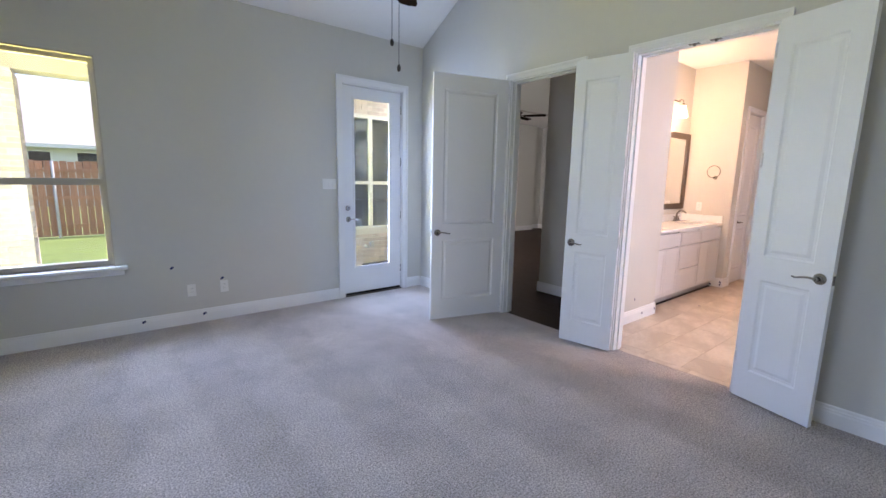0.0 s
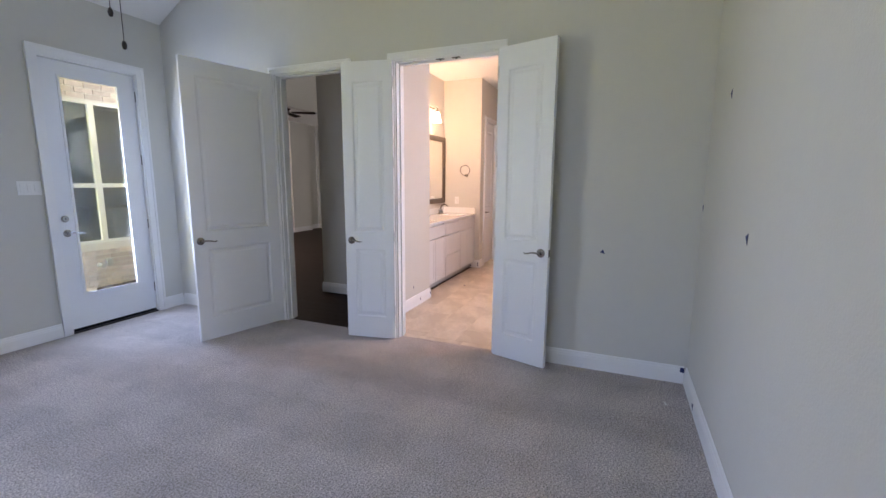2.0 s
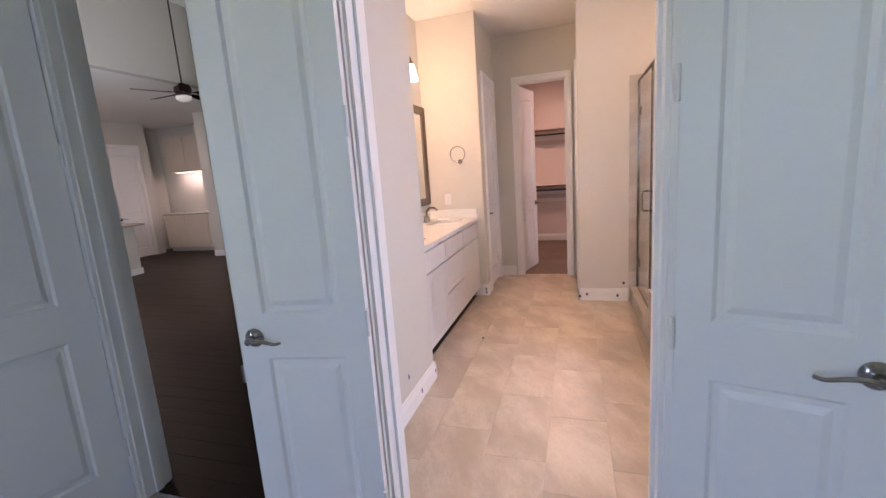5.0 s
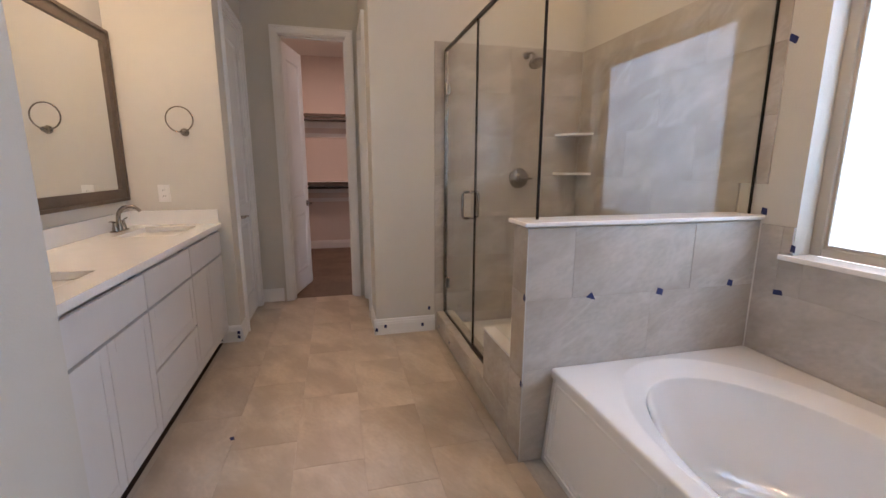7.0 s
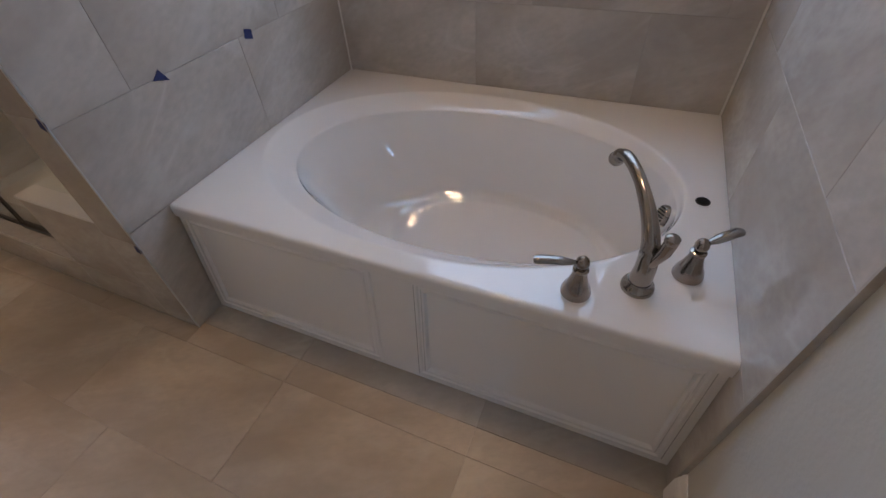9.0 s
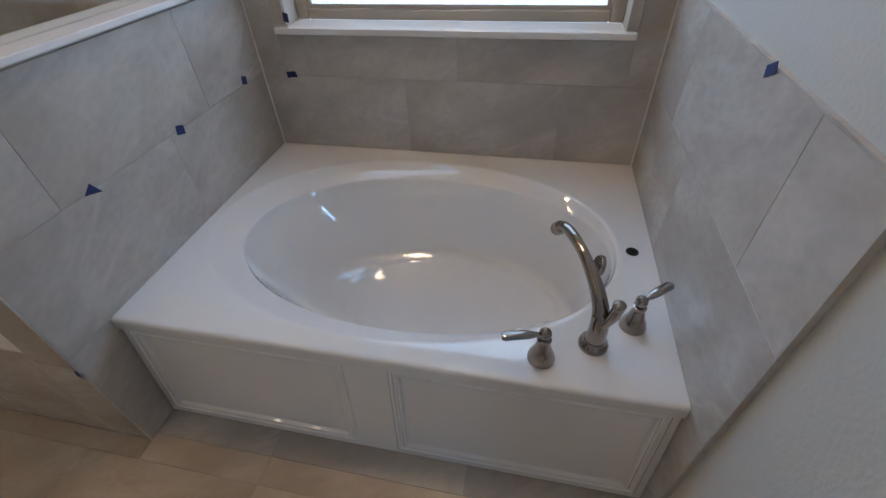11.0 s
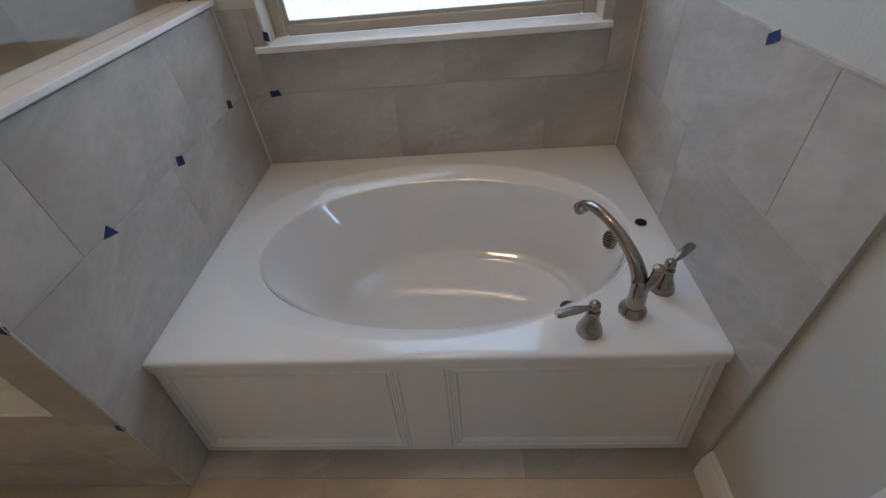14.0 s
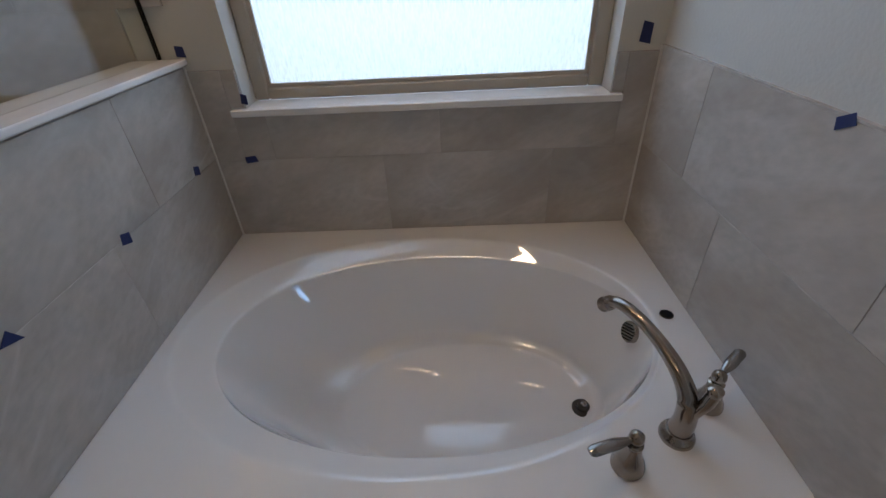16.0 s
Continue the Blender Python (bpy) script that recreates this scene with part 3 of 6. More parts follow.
baseboard(1, 7.62, -1, 1.74, 1.95)
baseboard(1, 6.52, -1, 0.455, 0.946)
baseboard(0, 0.93, 1, 6.504, 6.88)
baseboard(1, 3.32, 1, 0.396, 0.662)

# ---- structure: closet ----
S(part("floor_closet", boxes((7.68, 0.3, -0.06, 10.45, 2.5, -0.002)), CLOSET_CARPET), "brown carpet of the walk-in closet", "carpet")
PINK = material("closet_paint", (0.66, 0.59, 0.55), 0.75, vary=0.02, scale=1.2, bump=0.2, bump_scale=170)
wall("wall_closet", [(10.40, 0.3, 0, 10.55, 2.5, 2.95), (7.75, 2.36, 0, 10.40, 2.5, 2.95), (7.75, 0.3, 0, 10.40, 0.44, 2.95)], PINK, "pale warm painted walls of the walk-in closet")
S(part("ceiling_closet", boxes((7.75, 0.3, 2.95, 10.55, 2.5, 3.05)), CEIL), "white closet ceiling", "ceiling")
baseboard(1, 10.40, -1, 0.44, 2.36)

# ---- structure: hall, living room and kitchen seen through the other doorway ----


def plank_floor(x0, x1, y0, y1, w=0.13, length=1.6):
    bm = bmesh.new()
    rng = random.Random(5)
    x = x0
    while x < x1 - 0.01:
        y = y0 - rng.random() * length
        while y < y1:
            a, b = max(y, y0), min(y + length, y1)
            if b - a > 0.05:
                box(bm, x + 0.001, a + 0.001, -0.012, min(x + w, x1) - 0.001, b - 0.001, 0.0)
            y += length
        x += w
    return bm


living_floor = S(part("floor_living", boxes((3.235, 2.08, -0.06, 10.6, 11.2, -0.012), (2.3, 6.45, -0.06, 3.235, 11.2, -0.012)), SUBFLOOR), "dark brown polished wood plank floor", "floor")
HALLWOOD = material("dark_wood_planks", (0.020, 0.010, 0.006), 0.45, spec=0.1, vary=0.3, scale=3, stretch=(3, 0.3, 1), bump=0.05, bump_scale=30)
tagged(part("planks", plank_floor(3.235, 10.5, 2.08, 11.1), HALLWOOD, living_floor), "dark brown wood planks", kind="stuff")
wall("wall_living_south", [(4.58, 3.22, 0, 10.6, 3.35, 4.2)], WALL, "greige painted living room wall")
wall("wall_living_west", [(3.32, 4.54, 0, 3.97, 4.68, 4.2), (3.85, 4.68, 0, 3.97, 4.80, 4.2), (3.85, 4.80, 0, 3.97, 5.50, 0.70), (3.85, 4.80, 2.40, 3.97, 5.50, 4.2), (3.85, 5.50, 0, 3.97, 6.30, 4.2)], WALL, "greige painted living room wall")
wall("wall_nook_window", [(2.20, 6.30, -0.2, 2.50, 6.45, 4.2), (2.50, 6.30, -0.2, 3.85, 6.45, 0.60), (2.50, 6.30, 2.46, 3.85, 6.45, 4.2), (3.85, 6.30, 0, 3.97, 6.45, 4.2)], MORTAR, "mortar-bedded outer wall of the nook with window")
wall("wall_nook_west", [(2.20, 6.45, 0, 2.35, 11.2, 3.2)], WALL, "greige painted nook wall")
wall("wall_kitchen_header", [(2.35, 6.62, 3.05, 10.55, 6.76, 4.2)], WALL, "greige painted header between living room and kitchen")
wall("wall_kitchen_back", [(2.35, 11.1, 0, 10.6, 11.25, 3.05), (8.62, 10.6, 0, 8.80, 11.1, 3.05), (8.80, 10.6, 2.50, 9.52, 11.1, 3.05), (9.52, 10.6, 0, 9.80, 11.1, 3.05)], WALL, "greige painted kitchen wall with pantry door")
wall("wall_living_east", [(10.55, 3.22, 0, 10.7, 11.25, 4.2)], WALL, "greige painted far living room wall")
wall("wall_living_pier", [(9.30, 8.23, 0, 10.05, 8.58, 3.05), (10.05, 8.40, 0, 10.55, 8.58, 3.05)], WALL, "greige painted wall corner in the living room")
S(part("ceiling_living", boxes((3.32, 2.08, 4.2, 10.7, 6.76, 4.3)), CEIL), "high white living room ceiling", "ceiling")
S(part("ceiling_kitchen", boxes((2.2, 6.76, 3.05, 10.7, 11.25, 3.15)), CEIL), "white flat kitchen ceiling", "ceiling")
baseboard(1, 4.30, -1, 2.08, 3.366)
baseboard(0, 3.35, 1, 4.284, 10.5)
baseboard(1, 9.30, -1, 8.214, 8.58)
baseboard(0, 8.23, -1, 9.284, 10.05)
baseboard(0, 8.40, -1, 10.05, 10.55)
baseboard(1, 10.55, -1, 3.4, 8.384)


# ---- door frames ----
def doorway(name, axis, lo, hi, a, b, top, label, sides=(1, 1)):
    """Jamb lining through a wall from lo to hi across its thickness, stops, and casing on both faces."""
    ob = thing(name, ((lo + hi) / 2 if axis == 1 else (a + b) / 2, (a + b) / 2 if axis == 1 else (lo + hi) / 2, 0), label, "door frame", kind="structure")

    def bx(bm, u0, u1, w0, w1, z0, z1):
        if axis == 1:
            box(bm, w0, u0, z0, w1, u1, z1)
        else:
            box(bm, u0, w0, z0, u1, w1, z1)
    bm = bmesh.new()
    e = 0.002
    for u0, u1, z0, z1 in ((a, a + 0.018, 0.0, top), (b - 0.018, b, 0.0, top), (a + 0.018, b - 0.018, top - 0.018, top)):
        bx(bm, u0, u1, lo - e, hi + e, z0, z1)
    part("jamb", bm, TRIM, ob)
    bm = bmesh.new()
    mid = (lo + hi) / 2
    for u0, u1, z0, z1 in ((a + 0.018, a + 0.030, 0.0, top - 0.018), (b - 0.030, b - 0.018, 0.0, top - 0.018), (a + 0.030, b - 0.030, top - 0.030, top - 0.018)):
        bx(bm, u0, u1, mid - 0.018, mid + 0.018, z0, z1)
    part("door_stop", bm, TRIM, ob)
    for side, plane in ((-1, lo), (1, hi)):
        if sides[0 if side < 0 else 1]:
            part("casing", casing(bmesh.new(), axis, plane, side, a + 0.006, b - 0.006, top - 0.006), TRIM, ob)
    return ob


doorway("door_frame_bath", 1, 3.19, 3.32, 0.72, 1.65, 2.465, "white painted casing of the bathroom doorway")
doorway("door_frame_hall", 1, 3.19, 3.32, 2.145, 2.965, 2.465, "white painted casing of the hall doorway")
doorway("door_frame_closet", 1, 7.62, 7.75, 1.045, 1.66, 2.50, "white painted casing of the closet doorway")
doorway("door_frame_toilet", 0, 1.95, 2.08, 6.88, 7.50, 2.46, "white painted casing of a side door", (1, 0))
doorway("door_frame_passage", 0, 0.80, 0.93, 6.96, 7.50, 2.46, "white painted casing in the passage", (0, 1))
doorway("door_frame_pantry", 0, 10.6, 10.75, 8.80, 9.52, 2.50, "white painted casing of the pantry door", (1, 0))
# ball catches in the head of the double doorway
for yy in (1.10, 1.24):
    bm = bmesh.new()
    box(bm, 3.205, yy - 0.035, 2.4425, 3.245, yy + 0.035, 2.4475, 0.001)
    lathe(bm, [(0.009, 0), (0.009, 0.006), (0.004, 0.010)], pose(3.225, yy, 2.4425, 180), 10)
    ob = part("ball_catch", bm, CHROME)
    tagged(ob, "small steel ball catch in the door head", "catch", "ball catches")

# ---- doors ----
make_door("door_hall", (3.176, 3.016), 164.6, 0.824, 2.45, "open white two-panel door to the hall")
N18 = [(0.085, 0.365, 0.20, 0.83), (0.085, 0.365, 0.99, 2.28)]
make_door("door_bath_leaf", (3.153, 1.642), 100.5, 0.462, 2.445, "open narrow white two-panel leaf of double doors", panels=N18)
make_door("door_bath_leaf", (3.138, 0.714), 253.8, 0.462, 2.445, "open narrow white two-panel leaf hung opposite its pair", panels=N18, swing=-1)
make_door("door_closet", (7.745, 1.642), -14.0, 0.58, 2.46, "half-open white panelled closet door", swing=1)
make_door("door_toilet", (7.48, 2.00), 180.0, 0.58, 2.42, "closed white panelled side door")
make_door("door_passage", (7.48, 0.84), 180.0, 0.50, 2.42, "closed white panelled passage door", panels=N18)
make_door("door_pantry", (9.50, 10.64), 180.0, 0.68, 2.46, "closed white two-panel pantry door")


# ---- glazed outer door ----
def glazed_door():
    ob = thing("door_patio", (2.465, 4.54, 0), "white outer door with one tall clear pane", "door")
    y0, y1 = 4.545, 4.590
    x0, x1, z1 = 2.063, 2.867, 2.505
    gx0, gx1, gz0, gz1 = 2.195, 2.715, 0.345, 2.385
    bm = boxes((x0, y0, 0.035, gx0, y1, z1), (gx1, y0, 0.035, x1, y1, z1), (gx0, y0, 0.035, gx1, y1, gz0), (gx0, y0, gz1, gx1, y1, z1))
    leaf = part("leaf", bm, DOOR, ob)
    bm = bmesh.new()
    for a in ((gx0, y0 - 0.008, gz0, gx0 + 0.02, y0, gz1), (gx1 - 0.02, y0 - 0.008, gz0, gx1, y0, gz1), (gx0 + 0.02, y0 - 0.008, gz0, gx1 - 0.02, y0, gz0 + 0.02), (gx0 + 0.02, y0 - 0.008, gz1 - 0.02, gx1 - 0.02, y0, gz1)):
        box(bm, *a)
    part("glazing_bead", bm, TRIM, leaf)
    g = part("pane", boxes((gx0 + 0.001, 4.564, gz0 + 0.001, gx1 - 0.001, 4.568, gz1 - 0.001)), GLASS, leaf)
    g.visible_shadow = False
    part("weather_strip", boxes((x0, y0 - 0.002, 0.012, x1, y1, 0.033)), BLACK, ob, "black rubber door sweep")
    lever_handle(leaf, pose(2.125, y0, 0.955, 0, 0, 180), -1)
    bm = bmesh.new()
    lathe(bm, [(0.031, 0), (0.031, 0.006), (0.024, 0.016), (0.012, 0.018)], pose(2.120, y0, 1.09, 90), 24)
    box(bm, 2.117, y0 - 0.032, 1.078, 2.123, y0 - 0.016, 1.102)
    part("deadbolt", bm, CHROME, leaf, "satin nickel round deadbolt", True)
    for hz in (0.28, 0.98, 1.66, 2.30):
        hb = lathe(bmesh.new(), [(0.0065, -0.05), (0.0065, 0.05)], pose(x1 + 0.004, y0 - 0.006, hz), 10)
        part("hinge", hb, CHROME, leaf)
    fr = thing("door_frame_patio", (2.465, 4.6, 0), "white painted frame and threshold of outer door", "door frame", kind="structure")
    part("jamb", boxes((2.045, 4.518, 0, 2.060, 4.68, 2.53), (2.870, 4.518, 0, 2.885, 4.68, 2.53), (2.060, 4.518, 2.510, 2.870, 4.68, 2.53)), TRIM, fr)
    part("casing", casing(bmesh.new(), 0, 4.52, -1, 2.052, 2.878, 2.524, 0.076), TRIM, fr)
    part("threshold", boxes((2.06, 4.51, 0.0, 2.87, 4.70, 0.012)), DARKMETAL, fr)


glazed_door()


# ---- windows ----
def bedroom_window():
    x0, x1, z0, z1 = -1.07, -0.147, 0.64, 2.40
    ob = thing("window_1", ((x0 + x1) / 2, 4.6, z0), "tan vinyl single-hung bedroom window with clear panes", "window", kind="structure")
    y0, y1 = 4.575, 4.66
    f = 0.045
    part("window_frame", boxes((x0, y0, z0, x0 + f, y1, z1), (x1 - f, y0, z0, x1, y1, z1), (x0 + f, y0, z0, x1 - f, y1, z0 + f), (x0 + f, y0, z1 - f, x1 - f, y1, z1)), VINYL, ob)
    part("window_reveal", boxes((x0, 4.519, z1 - 0.012, x1, y0, z1 + 0.001), (x0, 4.519, z0, x0 + 0.012, y0, z1 - 0.012), (x1 - 0.012, 4.519, z0, x1, y0, z1 - 0.012)), VINYL, ob)
    mid = 1.375
    part("meeting_rail", boxes((x0 + f, y0 - 0.004, mid - 0.028, x1 - f, y1 - 0.02, mid + 0.028)), VINYL, ob)
    for a, b in ((z0 + f, mid - 0.028), (mid + 0.028, z1 - f)):
        p = part("pane", boxes((x0 + f, 4.615, a, x1 - f, 4.619, b)), GLASS, ob)
        p.visible_shadow = False
    bm = bmesh.new()
    box(bm, x0 - 0.09, 4.440, z0 - 0.028, x1 + 0.09, 4.575, z0, 0.006)
    box(bm, x0 - 0.06, 4.500, z0 - 0.085, x1 + 0.06, 4.5195, z0 - 0.028, 0.004)
    part("window_sill", bm, TRIM, ob, "white painted wooden stool and apron")


bedroom_window()


def bath_window():
    ob = thing("window_2", ((WX0 + WX1) / 2, -0.87, WZ0), "tan vinyl fixed window with obscure rain glass", "window", kind="structure")
    y0, y1 = -0.905, -0.862
    f = 0.05
    part("window_frame", boxes((WX0, y0, WZ0 + 0.012, WX0 + f, y1, WZ1), (WX1 - f, y0, WZ0 + 0.012, WX1, y1, WZ1), (WX0 + f, y0, WZ0 + 0.012, WX1 - f, y1, WZ0 + f), (WX0 + f, y0, WZ1 - f, WX1 - f, y1, WZ1), bevel=0.004), VINYL, ob)
    bm = bmesh.new()
    for a in ((WX0 + f, -0.880, WZ0 + f, WX0 + f + 0.014, -0.872, WZ1 - f), (WX1 - f - 0.014, -0.880, WZ0 + f, WX1 - f, -0.872, WZ1 - f), (WX0 + f + 0.014, -0.880, WZ0 + f, WX1 - f - 0.014, -0.872, WZ0 + f + 0.014), (WX0 + f + 0.014, -0.880, WZ1 - f - 0.014, WX1 - f - 0.014, -0.872, WZ1 - f)):
        box(bm, *a)
    part("glazing_bead", bm, VINYL, ob)
    p = part("pane", boxes((WX0 + f, -0.892, WZ0 + f, WX1 - f, -0.888, WZ1 - f)), RAINGLASS, ob)
    p.visible_shadow = False
    bm = bmesh.new()
    box(bm, WX0 + 0.001, -0.862, WZ0 - 0.001, WX1 - 0.001, -0.769, WZ0 + 0.010)
    box(bm, WX0 - 0.035, -0.769, WZ0 - 0.014, WX1 + 0.048, -0.742, WZ0 + 0.010, 0.003)
    part("window_sill", bm, QUARTZ, ob, "white quartz window sill")


bath_window()


# window added out of view to carry the living room fill
def added_living_window():
    ob = thing("window_4", (3.86, 5.15, 0.7), "unseen tan vinyl living room window added to let in fill light", "window", kind="structure")
    f = 0.045
    part("window_frame", boxes((3.852, 4.80, 0.70, 3.885, 4.80 + f, 2.40), (3.852, 5.50 - f, 0.70, 3.885, 5.50, 2.40), (3.852, 4.80 + f, 0.70, 3.885, 5.50 - f, 0.70 + f), (3.852, 4.80 + f, 2.40 - f, 3.885, 5.50 - f, 2.40)), VINYL, ob)
    p = part("pane", boxes((3.866, 4.80 + f, 0.70 + f, 3.870, 5.50 - f, 2.40 - f)), DARKPANE, ob)
    p.visible_shadow = False


added_living_window()


# window added out of view, through which the west fill lamp shines
def added_west_window():
    ob = thing("window_5", (-1.97, 1.5, 0.64), "unseen tan vinyl bedroom window added to let in fill light", "window", kind="structure")
    f = 0.045
    part("window_frame", boxes((-2.04, 0.60, 0.64, -1.97, 0.60 + f, 2.40), (-2.04, 2.40 - f, 0.64, -1.97, 2.40, 2.40), (-2.04, 0.60 + f, 0.64, -1.97, 2.40 - f, 0.64 + f), (-2.04, 0.60 + f, 2.40 - f, -1.97, 2.40 - f, 2.40)), VINYL, ob)
    part("meeting_rail", boxes((-2.03, 0.60 + f, 1.35, -1.975, 2.40 - f, 1.40)), VINYL, ob)
    for a, b in ((0.64 + f, 1.35), (1.40, 2.40 - f)):
        p = part("pane", boxes((-2.008, 0.60 + f, a, -2.004, 2.40 - f, b)), GLASS, ob)
        p.visible_shadow = False


added_west_window()


# ---- bathtub and its wall tiles ----
def bathtub():
    X0, X1, Y0, Y1, Z = 3.3270, 4.8560, -0.7630, 0.300, 0.445
    ob = thing("bathtub", ((X0 + X1) / 2, (Y0 + Y1) / 2, 0), "glossy white acrylic bathtub with oval basin and panelled apron", "bathtub")
    bm = bmesh.new()
    n = 120
    cx, cy = 4.115, -0.22

    def rect_ring(x0, x1, y0, y1, z):
        out = []
        for i in range(n):
            a = 2 * math.pi * i / n
            c, s = math.cos(a), math.sin(a)
            tx = ((x1 - cx) if c > 0 else (cx - x0)) / max(abs(c), 1e-6)
            ty = ((y1 - cy) if s > 0 else (cy - y0)) / max(abs(s), 1e-6)
            t = min(tx, ty)
            out.append(Vector((cx + c * t, cy + s * t, z)))
        for corner in ((x0, y0), (x1, y0), (x1, y1), (x0, y1)):
            k = min(range(n), key=lambda i: (out[i].x - corner[0]) ** 2 + (out[i].y - corner[1]) ** 2)
            out[k] = Vector((*corner, z))
        return out

    def oval(ax, ay, ox, oy, z, p=2.06):
        out = []
        for i in range(n):
            a = 2 * math.pi * i / n
            c, s = math.cos(a), math.sin(a)
            out.append(Vector((ox + ax * math.copysign(abs(c) ** (2 / p), c), oy + ay * math.copysign(abs(s) ** (2 / p), s), z)))
        return out
    rings = [rect_ring(X0, X1, Y0, Y1, 0.405), rect_ring(X0, X1, Y0, Y1, Z - 0.012), rect_ring(X0, X1, Y0, Y1 - 0.001, Z - 0.007), rect_ring(X0, X1, Y0, Y1 - 0.0035, Z - 0.003), rect_ring(X0, X1, Y0, Y1 - 0.007, Z - 0.001), rect_ring(X0, X1, Y0, Y1 - 0.012, Z), rect_ring(X0, X1, Y0, Y1 - 0.018, Z)]
    # deck edge, sloping rim, rolled lip, walls that lean out at the back, fillet and floor
    for ax, ay, ox, oy, z in ((0.704, 0.469, 4.125, -0.220, Z), (0.699, 0.464, 4.125, -0.220, Z), (0.694, 0.459, 4.125, -0.220, Z - 0.0008), (0.688, 0.453, 4.124, -0.220, Z - 0.0030), (0.683, 0.448, 4.121, -0.220, Z - 0.0054),
                              (0.664, 0.426, 4.104, -0.218, Z - 0.0165), (0.636, 0.392, 4.081, -0.214, Z - 0.0325), (0.6335, 0.3895, 4.0795, -0.2135, Z - 0.0341), (0.6315, 0.3875, 4.0785, -0.2130, Z - 0.0362), (0.6300, 0.3860, 4.0778, -0.2127, Z - 0.0390), (0.6290, 0.3850, 4.0775, -0.2125, Z - 0.0430), (0.621, 0.376, 4.075, -0.212, Z - 0.0660),
                              (0.600, 0.359, 4.062, -0.214, 0.330), (0.562, 0.343, 4.046, -0.219, 0.245), (0.518, 0.324, 4.026, -0.226, 0.155), (0.496, 0.314, 4.014, -0.229, 0.115), (0.488, 0.309, 4.009, -0.230, 0.103), (0.478, 0.302, 4.003, -0.232, 0.092), (0.464, 0.292, 3.998, -0.233, 0.083),
                              (0.446, 0.277, 3.994, -0.234, 0.077), (0.434, 0.267, 3.992, -0.235, 0.073), (0.426, 0.261, 3.991, -0.235, 0.067), (0.416, 0.253, 3.990, -0.235, 0.0630), (0.404, 0.245, 3.989, -0.235, 0.0612), (0.20, 0.12, 3.985, -0.235, 0.0590)):
        rings.append(oval(ax, ay, ox, oy, z))
    vr = [[bm.verts.new(p) for p in r] for r in rings]
    for a, b in zip(vr, vr[1:]):
        for i in range(n):
            bm.faces.new((a[i], a[(i + 1) % n], b[(i + 1) % n], b[i]))
    bm.faces.new(vr[-1])
    part("basin", bm, ACRYLIC, ob, "white acrylic deck and oval basin", True)
    bm = bmesh.new()
    ya = 0.288
    xm = (X0 + X1) / 2 + 0.085
    box(bm, X0 + 0.002, 0.262, 0.0, X1 - 0.002, ya - 0.016, 0.40)
    px0, px1 = X0 + 0.004, X1 - 0.004
    panels = [(px0 + 0.018, 4.045, 0.022, 0.412), (4.168, px1 - 0.018, 0.022, 0.412)]
    xs = sorted({px0, px1} | {p[0] for p in panels} | {p[1] for p in panels})
    zs = [0.003, 0.022, 0.412, 0.436]
    for a, b in zip(xs, xs[1:]):
        for c, d in zip(zs, zs[1:]):
            if any(p[0] <= a and b <= p[1] and p[2] <= c and d <= p[3] for p in panels):
                continue
            bm.faces.new([bm.verts.new(v) for v in ((a, ya, c), (b, ya, c), (b, ya, d), (a, ya, d))])
    for p in panels:
        loops_panel(bm, *p, ya, 1, [(0, 0), (0.005, 0.0050), (0.012, 0.0055), (0.016, 0.0010), (0.021, 0.0010), (0.026, 0.0045), (0.031, 0.0040), (0.037, -0.0050), (0.046, -0.0055)])
    bmesh.ops.remove_doubles(bm, verts=bm.verts, dist=0.0004)
    for v in bm.verts:
        v.co.y += 0.044 * max(0.0, 1 - v.co.z / 0.436)
    part("apron", bm, ACRYLIC, ob, "white acrylic apron with two moulded panels", False)
    bm = bmesh.new()
    lathe(bm, [(0.036, 0), (0.036, 0.003), (0.028, 0.006), (0.026, 0.006)], pose(3.590, -0.188, 0.0600), 28)
    lathe(bm, [(0.021, 0.004), (0.021, 0.016), (0.012, 0.020), (0.004, 0.021)], pose(3.590, -0.188, 0.0600), 24)
    dr = part("drain", bm, DARKMETAL, ob, "dark tub drain with raised stopper", True)
    part("stopper_knob", lathe(bmesh.new(), [(0.009, 0.019), (0.011, 0.024), (0.009, 0.030), (0.003, 0.032)], pose(3.590, -0.188, 0.0600), 16), NICKEL, dr, "", True)
    m = pose(3.448, -0.250, 0.348, 0, 74, 8) @ pose(0, 0, -0.02)
    bm = bmesh.new()
    lathe(bm, [(0.034, -0.03), (0.034, 0.048), (0.031, 0.052), (0.020, 0.052)], m, 28)
    ov = part("overflow_cover", bm, NICKEL, ob, "round brushed nickel overflow cover", True)
    bm = bmesh.new()
    for k in range(6):
        o = -0.023 + k * 0.0092
        hw = math.sqrt(max(0.0001, 0.029 ** 2 - o * o))
        box(bm, o - 0.0016, -hw, 0.0525, o + 0.0016, hw, 0.0545, m=m @ pose(0, 0, 0, 0, 0, 25))
    part("slot", bm, BLACK, ov)
    return ob


bathtub()
bm = lathe(bmesh.new(), [(0.017, 0), (0.017, 0.004), (0.013, 0.007), (0.005, 0.0075)], pose(3.392, -0.222, 0.4455), 24)
ab = part("button", bm, BLACK, thing("air_switch", (3.392, -0.222, 0.445), "small round black air switch on the tub deck", "switch"))
part("rim", lathe(bmesh.new(), [(0.0195, 0), (0.0195, 0.002), (0.0172, 0.003)], pose(3.392, -0.222, 0.4455), 24), DARKMETAL, ab.parent)


